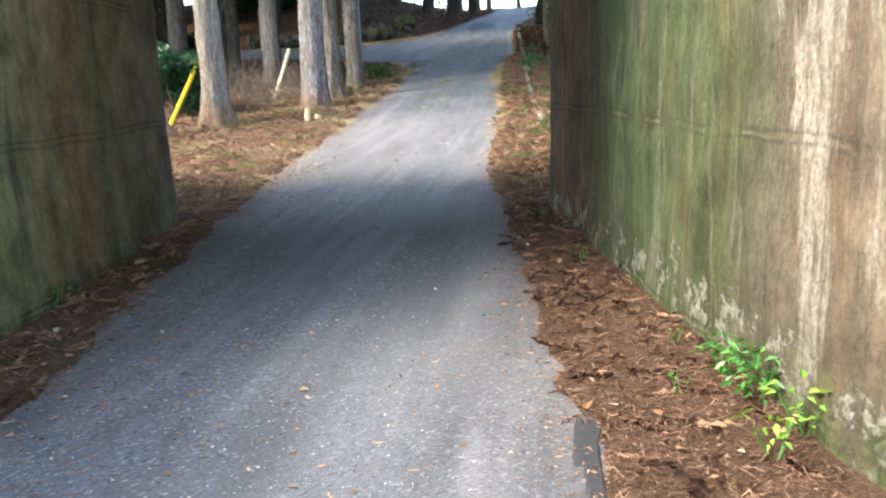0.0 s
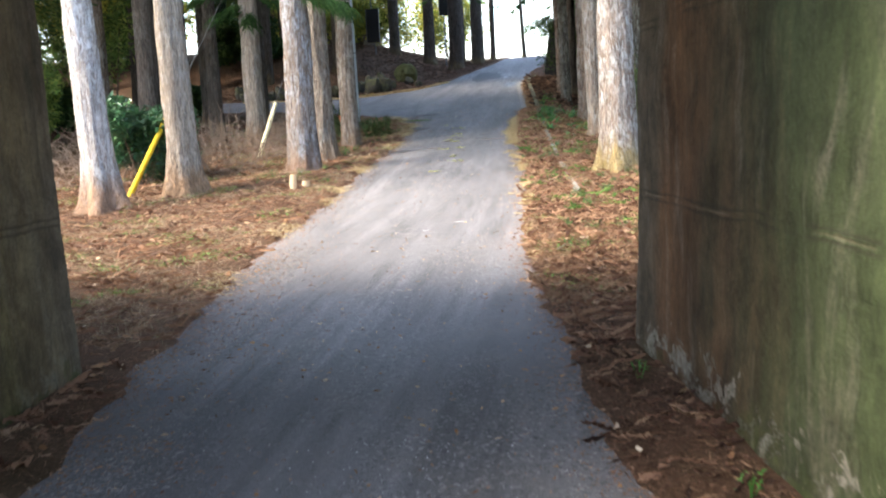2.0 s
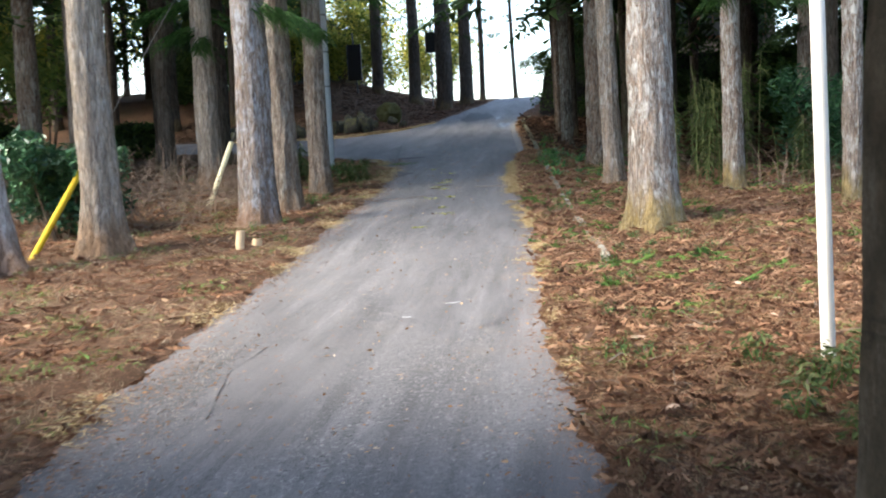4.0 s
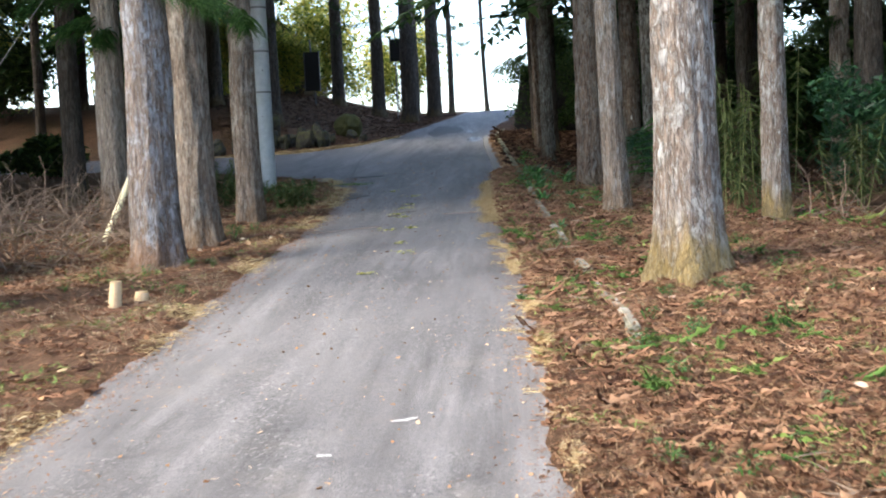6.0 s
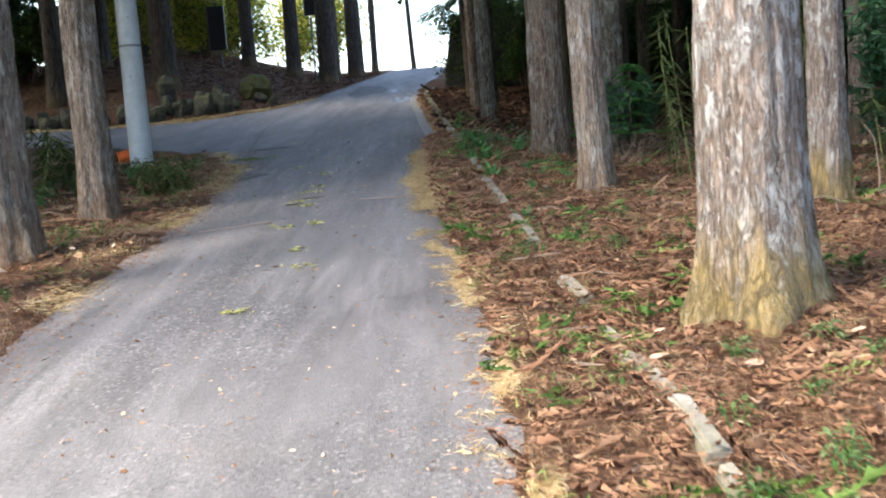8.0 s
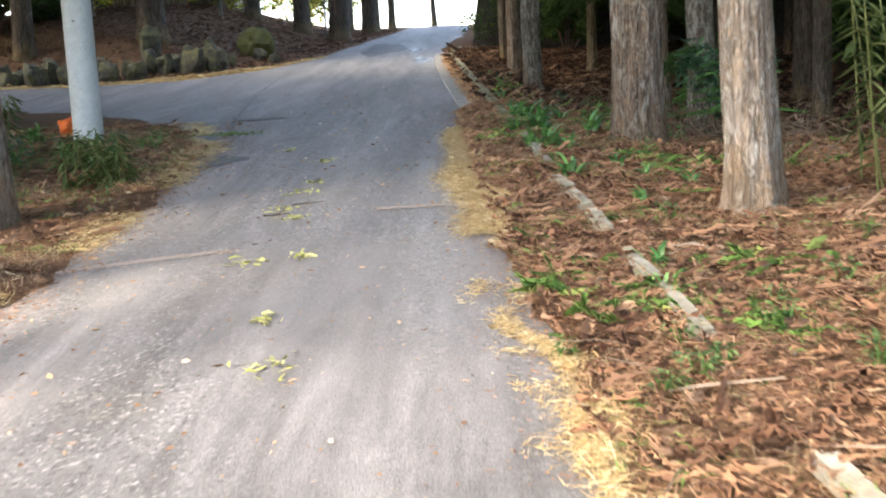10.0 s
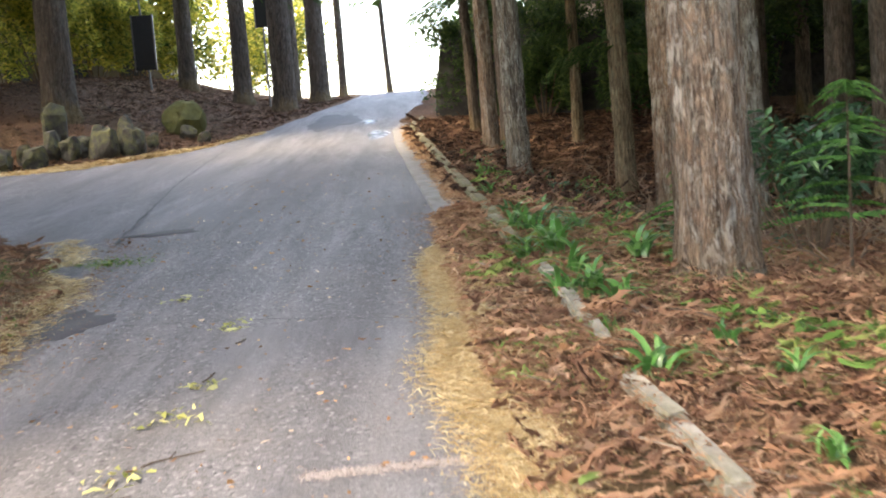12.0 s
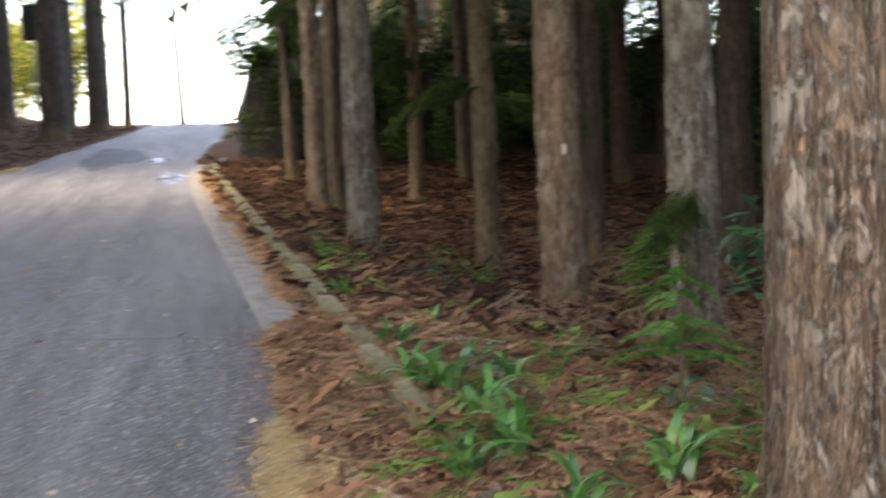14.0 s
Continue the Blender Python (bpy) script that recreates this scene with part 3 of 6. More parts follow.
cedar(3.66, 27.5, 0.30, BARK_RED, DARK_L, (0.0, 0), 0.2, seed=11, crown=1)
cedar(-0.78, 34.85, 0.28, BARK_LICHEN, "slender grey cedar behind the kerb", (-0.012, 0), 0.2, seed=12, crown=4)
cedar(-0.95, 37.4, 0.22, BARK_BROWN, TAN_L, (-0.02, 0), 0.2, seed=13, crown=4)
cedar(0.80, 40.2, 0.185, BARK_OLIVE, "thin young cedar stem", (0.0, 0), 0.2, 12, seed=14, crown=4)
cedar(0.90, 36.5, 0.27, BARK_OLIVE, "thin young cedar stem", (-0.01, 0), 0.2, 14, seed=15, crown=4)
cedar(1.13, 34.5, 0.43, BARK_BROWN, GREY_L, (-0.01, 0), 0.2, seed=16, crown=0)
cedar(1.26, 31.95, 0.36, BARK_LICHEN, GREY_L, (-0.015, 0), 0.2, seed=17, crown=1)
cedar(-1.0, 40.4, 0.17, BARK_SHADED, "thin young cedar stem", (-0.03, 0), 0.2, 12, seed=18, crown=4)
cedar(-0.55, 38.6, 0.26, BARK_SHADED, DARK_L, (0.0, 0), 0.2, seed=19, crown=4)
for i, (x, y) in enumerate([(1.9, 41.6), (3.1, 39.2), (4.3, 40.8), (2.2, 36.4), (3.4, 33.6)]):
    cedar(x, y, 0.24 + 0.04 * (i % 3), BARK_SHADED, DARK_L, (0, 0), 0.2, 17, 4, 150 + i, "trees of the wood")
cedar(2.76, 21.0, 0.26, BARK_GREY, "slender cedar with grey flaking bark", (0.0, 0), 0.25, seed=20, crown=0)

# the wood on both sides
rnd = random.Random(5)
wood = []


def far_from(x, y, d):
    return all((x - a) ** 2 + (y - b) ** 2 > d * d for a, b in wood)


def plant_wood(count, x0, x1, y0, y1, gap, keep):
    made, tries = 0, 0
    while made < count and tries < 4000:
        tries += 1
        x, y = rnd.uniform(x0, x1), rnd.uniform(y0, y1)
        if not keep(x, y) or not far_from(x, y, gap):
            continue
        wood.append((x, y))
        made += 1
        cedar(x, y, rnd.uniform(0.24, 0.5), BARK_SHADED, DARK_L, (rnd.uniform(-0.01, 0.01), 0), 0.2, rnd.uniform(14, 18), 4, 30 + len(wood), "trees of the wood")


plant_wood(30, 2.6, 17, 21, 42, 1.6, lambda x, y: x > 2.4 + 0.02 * y)
cedar(-11.6, 27.0, 0.48, BARK_BROWN, TAN_L, (0, 0), 0.25, seed=24, crown=3)
cedar(-10.4, 31.0, 0.36, BARK_SHADED, RED_L, (0, 0), 0.25, seed=25, crown=3)
# Extra trees, added so that their crowns keep sun off lane and bank.
for i, (x, y) in enumerate([(-16.5, 42.4), (-19, 43.2), (-22, 43.8), (-14.2, 42.0), (-11.9, 41.9), (-17, 47), (-9.3, 28.4), (-8.9, 30.9), (-12.6, 31.6), (-9.6, 25.0), (-13.6, 24.0), (-14.6, 28.6)]):
    cedar(x, y, 0.32 + 0.04 * (i % 5), BARK_SHADED, DARK_L, (0, 0), 0.2, 16, 4, 130 + i, "trees of the wood")
    wood.append((x, y))
wood += [(-11.6, 27.0), (-10.4, 31.0)]
plant_wood(17, -34, -12, 21, 35, 3.1, lambda x, y: y < float(np.interp(x, SIDE_NEAR_X, SIDE_NEAR_Y)) - 1.2)
plant_wood(18, -34, -14, 42.5, 56, 2.2, lambda x, y: y > float(np.interp(x, SIDE_FAR_X, SIDE_FAR_Y)) + 2)

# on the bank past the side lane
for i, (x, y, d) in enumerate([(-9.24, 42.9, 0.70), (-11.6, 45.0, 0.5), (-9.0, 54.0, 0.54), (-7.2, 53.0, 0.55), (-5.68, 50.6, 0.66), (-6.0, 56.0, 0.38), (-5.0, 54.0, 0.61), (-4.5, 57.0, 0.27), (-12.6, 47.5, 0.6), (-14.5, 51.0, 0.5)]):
    cedar(x, y, d, BARK_SHADED, "cedar standing on the bank, bark coloured dark as if backlit", (0, 0), 0.25, 18, 5 if y < 50 else i % 3, 90 + i, "trees on the bank")


# ---------------------------------------------------------------- utility pole and guy wires
def rod(bm, a, b, r0, r1=None, segs=12):
    a, b = Vector(a), Vector(b)
    m = look(a, b) @ pose(0, 0, -(b - a).length / 2, 0, 0, 0)
    bmesh.ops.create_cone(bm, cap_ends=True, segments=segs, radius1=r1 if r1 is not None else r0, radius2=r0, depth=(b - a).length, matrix=m)


WIRE = plain("steel_wire", (0.20, 0.20, 0.20), 0.5, 0.8)
PX, PY_ = -6.14, 29.6
PZ_ = gz(PX, PY_)
pole = new("utility_pole")
pole.location = (PX, PY_, PZ_)
bm = bmesh.new()
rod(bm, (0, 0, -0.3), (0, 0, 12.5), 0.168, 0.10, 24)
part("shaft", bm, POLE, pole)
for z in (1.75, 2.5, 3.3):
    bm = bmesh.new()
    rr = 0.168 - 0.068 * (z + 0.3) / 12.8
    bmesh.ops.create_cone(bm, cap_ends=True, segments=24, radius1=rr + 0.005, radius2=rr + 0.004, depth=0.035, matrix=pose(0, 0, z))
    part("band", bm, WIRE, pole, "thin steel band")
for z, a in ((2.15, -1.2), (2.9, -1.7), (1.3, -1.5)):
    bm = bmesh.new()
    rod(bm, (0.13 * math.cos(a), 0.13 * math.sin(a), z), (0.185 * math.cos(a), 0.185 * math.sin(a), z), 0.012, 0.012, 8)
    part("bolt", bm, WIRE, pole)
tagged(pole, "pale grey concrete utility pole at the fork of the lanes", "utility pole")
YELLOW = plain("yellow_plastic", (0.55, 0.38, 0.02), 0.5)
CREAM = plain("weathered_cream_plastic", (0.80, 0.74, 0.48), 0.6)


def guy(x, y, top, material, label, colour, length):
    z = gz(x, y)
    e = new("guy_wire")
    e.location = (x, y, z)
    end = Vector((PX - x, PY_ - y, top - z))
    way = end.normalized()
    bm = bmesh.new()
    rod(bm, -way * 0.1, end, 0.006, None, 6)
    part("wire", bm, WIRE, e)
    bm = bmesh.new()
    rod(bm, way * -0.05, way * length, 0.045, 0.045, 12)
    part("guard", bm, material, e, colour)
    tagged(e, label, "guy wire")


guy(-7.79, 19.45, 10.6, YELLOW, "guy wire with a bright yellow plastic guard", "yellow plastic guard", 1.85)
guy(-6.9, 23.75, 7.5, CREAM, "guy wire with a faded cream plastic guard", "faded cream guard", 1.5)

# ---------------------------------------------------------------- white post by the verge
WHITE = plain("white_enamel", (0.80, 0.79, 0.74), 0.4, vary=0.12)
post = new("white_post")
post.location = (0.56, 13.45, gz(0.56, 13.45))
bm = bmesh.new()
rod(bm, (0, 0, -0.3), (-0.06, 0, 4.2), 0.045, 0.045, 16)
part("tube", bm, WHITE, post)
tagged(post, "white painted steel post standing in the leaf litter", "post")

# ---------------------------------------------------------------- retaining wall and distance
tagged(slab("wall_stone", [(-1.72, 44.6), (16, 42.2), (16, 43.4), (-0.9, 46.0), (-0.7, 57), (-1.7, 57)], 3.0, 5.32, STONE, batter=(0.38, 0.25), rough=0.06, cells=0.12), "dark mossy stone retaining wall", "wall", kind="structure")


def leaf_cloud(name, centres, size, count, leaf, seed, material, parent):
    """Leaves spread through and on the skin of soft lumps (x, y, z, rx, ry, rz)."""
    rnd = random.Random(seed)
    verts, faces = [], []
    for _ in range(count):
        c = rnd.choice(centres)
        d = Vector((rnd.gauss(0, 1), rnd.gauss(0, 1), rnd.gauss(0, 1))).normalized() * rnd.random() ** 0.4
        p = Vector((c[0] + d.x * c[3], c[1] + d.y * c[4], c[2] + d.z * c[5])) * size
        q = Euler((rnd.uniform(-0.9, 0.9), rnd.uniform(-0.9, 0.9), rnd.random() * 6.28)).to_matrix()
        l = leaf * rnd.uniform(0.6, 1.3)
        b = len(verts)
        verts += [tuple(p + q @ Vector(w)) for w in ((-l, 0, 0), (-0.1 * l, -0.34 * l, 0.08 * l), (l, 0, -0.12 * l), (-0.1 * l, 0.34 * l, 0.08 * l))]
        faces.append((b, b + 1, b + 2, b + 3))
    return mesh_object(name, verts, faces, material, parent)


def bush(x, y, w, h, count, leaf, seed, material, name, label, category="bush"):
    e = new(name)
    e.location = (x, y, gz(x, y))
    rnd = random.Random(seed)
    lumps = [(rnd.uniform(-0.6, 0.6) * w, rnd.uniform(-0.5, 0.5) * w, rnd.uniform(0.25, 0.8) * h, 0.35 * w, 0.35 * w, 0.25 * h) for _ in range(9)]
    leaf_cloud("foliage", lumps, 1.0, count, leaf, seed, material, e)["kind"] = "stuff"
    bm = bmesh.new()
    for lx, ly, lz, *_ in lumps:
        rod(bm, (lx * 0.15, ly * 0.15, -0.1), (lx, ly, lz), 0.02, 0.008, 6)
    part("stem", bm, TWIG_BARK, e)["kind"] = "stuff"
    tagged(e, label, category)
    return e


TWIG_BARK = plain("stem_bark", (0.09, 0.065, 0.045), 0.9)
bush(-8.05, 20.8, 0.95, 1.6, 3600, 0.085, 3, BROADLEAF, "bush", "glossy dark green broadleaf bush behind the trunks")
bush(-7.55, 21.5, 0.75, 1.25, 1800, 0.08, 7, BROADLEAF, "bush", "glossy dark green broadleaf bush behind the trunks")
bush(3.4, 24.6, 1.1, 1.7, 2600, 0.085, 5, BROADLEAF, "bush", "glossy dark green evergreen shrub under the cedars")
bush(1.1, 29.8, 0.7, 1.3, 1500, 0.07, 6, BROADLEAF, "bush", "dark evergreen shrub between the trunks")
# sunlit broadleaf trees beyond the bank
for i, (x, y, w, h) in enumerate([(-16, 58, 4, 6), (-11.5, 57.5, 2.6, 4.4), (-22, 60, 4.0, 6), (-8.5, 64, 2.2, 4.0), (-9.6, 58, 1.9, 3.8), (-12.5, 56.4, 2.0, 4.2), (-7.0, 60.5, 1.7, 3.6), (-14.5, 57, 2.2, 4.6), (-10.8, 60.5, 2.2, 5.4), (-29, 57, 4, 6), (-13, 68, 4, 9), (-20, 68, 4, 8), (-42, 62, 5, 8), (-8.0, 72, 3, 8)]):
    bush(x, y, w, h, 2300, 0.10 + 0.020 * w, 40 + i, BRIGHTLEAF, "broadleaf_tree", "sunlit yellow-green broadleaf tree behind the bank", "tree")
for i, (x, y, w, h) in enumerate([(-12.6, 29.6, 1.2, 3.6), (-15.2, 31.6, 1.5, 4.6), (-17.5, 27.5, 1.6, 5.0), (-20, 33, 2.0, 6.0), (-13.0, 26.2, 1.0, 3.0)]):
    bush(x, y, w, h, 1500, 0.11, 190 + i, LIGHTLEAF, "understory_tree", "light green understory tree among the cedars", "tree")
# evergreen wood closing the view on both sides
for i, (x, y, w, h) in enumerate([(8, 40.5, 2.6, 4), (13, 39, 3.5, 7), (12, 33, 3, 5), (18, 30, 4, 9), (10, 26, 2.5, 4), (7.5, 31, 2.0, 3), (6, 36, 2.0, 3), (16, 46, 5, 10), (10, 50, 4, 9), (24, 40, 6, 12), (22, 22, 5, 9)]):
    bush(x, y, w, h, 4200, 0.17, 160 + i, NEEDLE, "thicket", "dark evergreen thicket in the shade of the wood", "thicket")
for i, (x, y, w, h) in enumerate([(-19, 45, 3, 3.5), (-24, 52, 3, 3.5), (-13.5, 44, 2, 2.0), (-26, 30, 3, 3.5), (-22, 22, 3, 3.5), (-15.5, 25.5, 1.6, 1.6), (-18, 30, 2, 2), (-14, 30.5, 1.4, 1.3), (-20, 26, 2, 2), (-12.5, 34, 1.2, 1.0), (-16, 21, 1.8, 1.8), (0.8, 53, 2.0, 4.2), (2.0, 47.2, 1.2, 2.2)]):
    bush(x, y, w, h, 4200, 0.17, 60 + i, NEEDLE, "thicket", "dark evergreen thicket in the shade of the wood", "thicket")

for i, (x, y, w, h) in enumerate([(2.4, 42.3, 1.3, 2.3), (4.6, 41.8, 1.4, 2.6), (7.2, 41.2, 1.6, 2.7), (0.6, 43.4, 0.8, 1.8), (3.4, 45.6, 1.2, 3.6), (1.2, 46.6, 1.0, 3.4), (6.2, 45.3, 1.5, 3.8), (9.0, 44.5, 1.6, 4.0), (-0.2, 48.5, 0.8, 3.6)]):
    bush(x, y, w, h, 4200, 0.085, 85 + i, NEEDLE, "thicket", "dark evergreen branches hanging before the stone wall", "thicket")

for i in range(7):
    x = -0.9 + 1.6 * i
    e = new("ivy")
    e.location = (x, 44.45 - (x + 1.75) * 0.135, 0)
    r = random.Random(700 + i)
    lumps = [(r.uniform(-1.0, 1.0), r.uniform(-0.3, 0.1), r.uniform(3.6, 5.6), r.uniform(0.25, 0.6), 0.16, r.uniform(0.2, 0.5)) for _ in range(14)]
    leaf_cloud("foliage", lumps, 1.0, 3200, 0.07, 710 + i, NEEDLE, e)["kind"] = "stuff"
    tagged(e, "dark creeper hanging over the stone wall", "creeper", "creepers on the wall")

for i, (x, y, w, h) in enumerate([(-15, 47.5, 1.8, 4.0), (-20.5, 46, 2.4, 4.6), (-12.2, 50.5, 1.6, 3.6), (-17.5, 33.4, 1.4, 3.2), (-24, 47, 2.6, 5.5), (-10.6, 53.0, 1.4, 3.0)]):
    bush(x, y, w, h, 4200, 0.11, 730 + i, BRIGHTLEAF if i % 3 else BROADLEAF, "broadleaf_tree", "leafy green understorey tree on the bank", "tree")


# ---------------------------------------------------------------- kerb and gutter
KERB_Y = [17.8, 18.7, 19.7, 21, 22, 23.6, 24.5, 25.7, 27.5, 29.3, 31.4, 33.8, 37, 39.5, 41.5, 42.3, 43.2]
KERB_X = [-0.60, -0.66, -0.77, -0.83, -0.93, -1.05, -1.10, -1.20, -1.28, -1.40, -1.55, -1.67, -1.87, -2.05, -2.15, -2.11, -1.95]
kerb = tagged(new("kerb"), "broken line of low concrete kerb stones half buried in litter", "kerb", kind="structure")
rk = random.Random(21)


def kerb_mesh(length, w, h, seed, material, wear=0.004):
    r = random.Random(seed)
    bm = bmesh.new()
    bmesh.ops.create_cube(bm, size=1.0, matrix=Matrix.Diagonal((w, length, h, 1)))
    bmesh.ops.subdivide_edges(bm, edges=[e for e in bm.edges if abs(e.verts[0].co.y - e.verts[1].co.y) > 0.1], cuts=1)
    bmesh.ops.bevel(bm, geom=[e for e in bm.edges if e.verts[0].co.z > 0 and e.verts[1].co.z > 0 and e.is_manifold and e.calc_face_angle(0) > 0.5], offset=0.018, segments=2, affect="EDGES")
    for q in bm.verts:
        q.co += Vector((r.uniform(-1, 1), r.uniform(-1, 1), r.uniform(-1, 0.4))) * wear
    me = bpy.data.meshes.new("kerb_stone")
    bm.to_mesh(me)
    bm.free()
    me.materials.append(material)
    return me


KERB_MESHES = [kerb_mesh(0.58, 0.10, 0.24, s, KERB, 0.007) for s in range(4)] + [kerb_mesh(0.30, 0.095, 0.22, 9, KERB, 0.009)] + [kerb_mesh(0.58, 0.12, 0.24, 20 + s, KERB_MOSS, 0.009) for s in range(5)]
LOOSE = [(17.50, 0.30, 0.05), (17.84, 0.58, 0.078), (18.50, 0.30, 0.08), (18.84, 0.30, 0.075), (19.32, 0.30, 0.06), (20.25, 0.58, 0.055), (21.95, 0.58, 0.075), (22.56, 0.58, 0.08), (23.17, 0.30, 0.075), (23.86, 0.58, 0.075), (24.56, 0.58, 0.075), (25.17, 0.58, 0.075), (25.78, 0.30, 0.06), (26.28, 0.30, 0.085), (26.72, 0.58, 0.08), (27.70, 0.30, 0.10), (28.02, 0.30, 0.06), (28.95, 0.58, 0.07), (29.56, 0.58, 0.085)]
ROW = [(30.18 + 0.605 * i, 0.58, 0.095 + 0.006 * math.sin(i * 2.3)) for i in range(22)]
for y, length, top in LOOSE + ROW:
    broken = y < 30
    x0, x1 = float(np.interp(y, KERB_Y, KERB_X)), float(np.interp(y + length, KERB_Y, KERB_X))
    ob = new("kerb_stone", KERB_MESHES[4] if length < 0.5 else rk.choice(KERB_MESHES[:4] if y < 27 else KERB_MESHES[5:]))
    cx, cy = (x0 + x1) / 2, y + length / 2
    ob.location = (cx, cy, float(road_z(cy)) + top - 0.11)
    slope = math.atan2(float(road_z(y + length) - road_z(y)), length)
    ob.rotation_euler = (slope + rk.uniform(-0.04, 0.04) * (1 if broken else 0.15), rk.uniform(-0.06, 0.06), -math.atan2(x1 - x0, length) + rk.uniform(-0.08, 0.08) * (1 if broken else 0.12))
    ob.parent = kerb

gv, gys = [], np.arange(30.9, 43.4, 0.3)
for yy in gys:
    a = float(right_edge(yy)) + 0.02
    for k, (dx, dz) in enumerate(((-0.02, -0.05), (0.0, 0.012), (0.14, 0.004), (0.28, 0.012), (0.31, -0.05))):
        gv.append((a + dx, float(yy), float(road_z(yy)) + dz))
gf = [(r * 5 + c, r * 5 + c + 1, (r + 1) * 5 + c + 1, (r + 1) * 5 + c) for r in range(len(gys) - 1) for c in range(4)]
tagged(mesh_object("gutter", gv, gf, GUTTER), "shallow concrete gutter strip along the asphalt", "gutter", kind="structure")


# ---------------------------------------------------------------- repairs, seams and wet spots on the lane
def lane_z(x, y):
    a, b = float(left_edge(y)) - 0.25, float(right_edge(y)) + 0.25
    c = (x - a) / (b - a)
    return float(road_z(y)) + 0.02 - 0.045 * (2 * c - 1) ** 2 + 0.006 * float(wave(np.array(x), np.array(y), 1.9))


def surface_z(x, y):
    z = lane_z(x, y) if float(left_edge(y)) - 0.2 < x < float(right_edge(y)) + 0.2 else -9
    if x < -4.45:
        z = max(z, float(base_z(np.array(x), np.array(y))) + 0.006)
    return z


def blot(name, x, y, w, l, material, label, seed, lift=0.008, cells=14, rag=0.3):
    """A thin irregular skin lying on the asphalt."""
    r = random.Random(seed)
    ph = [r.random() * 6.28 for _ in range(4)]
    verts, faces, rings = [(x, y, surface_z(x, y) + lift)], [], 4
    segs = 4 * cells
    for k in range(1, rings + 1):
        for i in range(segs):
            a = 2 * math.pi * i / segs
            rr = k / rings * (1 + rag * (math.sin(3 * a + ph[0]) * 0.5 + math.sin(5 * a + ph[1]) * 0.35 + math.sin(11 * a + ph[2]) * 0.22 + math.sin(17 * a + ph[3]) * 0.12))
            px, py = x + w / 2 * rr * math.cos(a), y + l / 2 * rr * math.sin(a)
            verts.append((px, py, surface_z(px, py) + (lift if k < rings else -0.004)))
    for i in range(segs):
        faces.append((0, 1 + i, 1 + (i + 1) % segs))
    for k in range(rings - 1):
        for i in range(segs):
            j = (i + 1) % segs
            faces.append((1 + k * segs + i, 1 + (k + 1) * segs + i, 1 + (k + 1) * segs + j, 1 + k * segs + j))
    return tagged(mesh_object(name, verts, faces, material, smooth_shade=True), label, "road surface", kind="structure")


def strip(name, pts, w, material, label, lift=0.005, jag=0.45, seed=1):
    r = random.Random(seed)
    pts = [Vector((*p, 0)) for p in pts]
    dense = []
    for a, b in zip(pts, pts[1:]):
        m = max(2, int((b - a).length / 0.12))
        dense += [a.lerp(b, i / m) for i in range(m)]
    dense.append(pts[-1])
    verts, faces = [], []
    for i, p in enumerate(dense):
        d = (dense[min(i + 1, len(dense) - 1)] - dense[max(i - 1, 0)]).normalized()
        s = Vector((-d.y, d.x, 0))
        off = r.uniform(-jag, jag) * w
        for sg in (-1, 1):
            q = p + s * (sg * w / 2 * r.uniform(1 - jag * 2, 1 + jag) + off)
            verts.append((q.x, q.y, surface_z(q.x, q.y) + lift))
    faces = [(2 * i, 2 * i + 1, 2 * i + 3, 2 * i + 2) for i in range(len(dense) - 1)]
    return tagged(mesh_object(name, verts, faces, material), label, "road surface", kind="structure")


WET = Mat("wet_asphalt", 0.5, spec=0.3)
WET.color(WET.ramp(WET.noise(30, 4), (0.3, (0.02, 0.02, 0.022)), (0.7, (0.055, 0.055, 0.058)))).rough(WET.ramp(WET.noise(5, 4, 0.6), (0.44, 0.32), (0.58, 0.65)))
PINKISH = plain("pinkish_grain", (0.40, 0.34, 0.30), 0.9, scale=30)
DUST = plain("pale_dust", (0.33, 0.31, 0.28), 0.9, scale=30)
TAR = plain("dark_tar", (0.045, 0.044, 0.045), 0.6, scale=20)
blot("puddle", -2.82, 41.0, 0.42, 2.0, WET.m, "damp dark hollow on the worn asphalt", 1, lift=0.014, rag=0.3)
blot("puddle", -3.1, 44.2, 0.34, 1.2, WET.m, "damp dark hollow on the worn asphalt", 2, lift=0.014, rag=0.3)
blot("asphalt_patch", -3.95, 45.2, 1.2, 5.0, PATCH, "dark asphalt patch on the lane", 3)
blot("asphalt_patch", -4.25, 27.7, 0.55, 0.8, PATCH, "dark asphalt patch at the lane's edge", 4)
blot("asphalt_patch", -4.4, 30.98, 0.66, 0.26, PATCH, "dark asphalt patch at the fork", 5)
blot("asphalt_patch", 0.02, 3.85, 0.11, 1.5, TAR, "dark worn hollow at the asphalt's edge", 6, rag=0.55)
strip("asphalt_seam", [(-4.75, 30.6), (-5.0, 32.8), (-5.27, 35), (-5.42, 38), (-5.5, 40.3)], 0.032, PATCH, "dark seam where the side lane joins", seed=2)
strip("asphalt_seam", [(-4.9, 31.2), (-3.6, 31.0), (-2.2, 30.75)], 0.013, PATCH, "dark seam across the lane", seed=3)
strip("asphalt_seam", [(-4.4, 27.6), (-3.2, 27.4), (-1.95, 27.15)], 0.013, PATCH, "dark seam across the lane", seed=4)
strip("crack", [(-3.1, 12.4), (-3.35, 13.6), (-3.3, 14.4)], 0.010, TAR, "crack in the asphalt", seed=7, jag=0.5)
CHALK = plain("white_chalk", (0.46, 0.46, 0.45), 0.9)
strip("chalk_mark", [(-2.12, 15.98), (-1.98, 16.05)], 0.035, CHALK, "white chalk mark on the asphalt", seed=10)
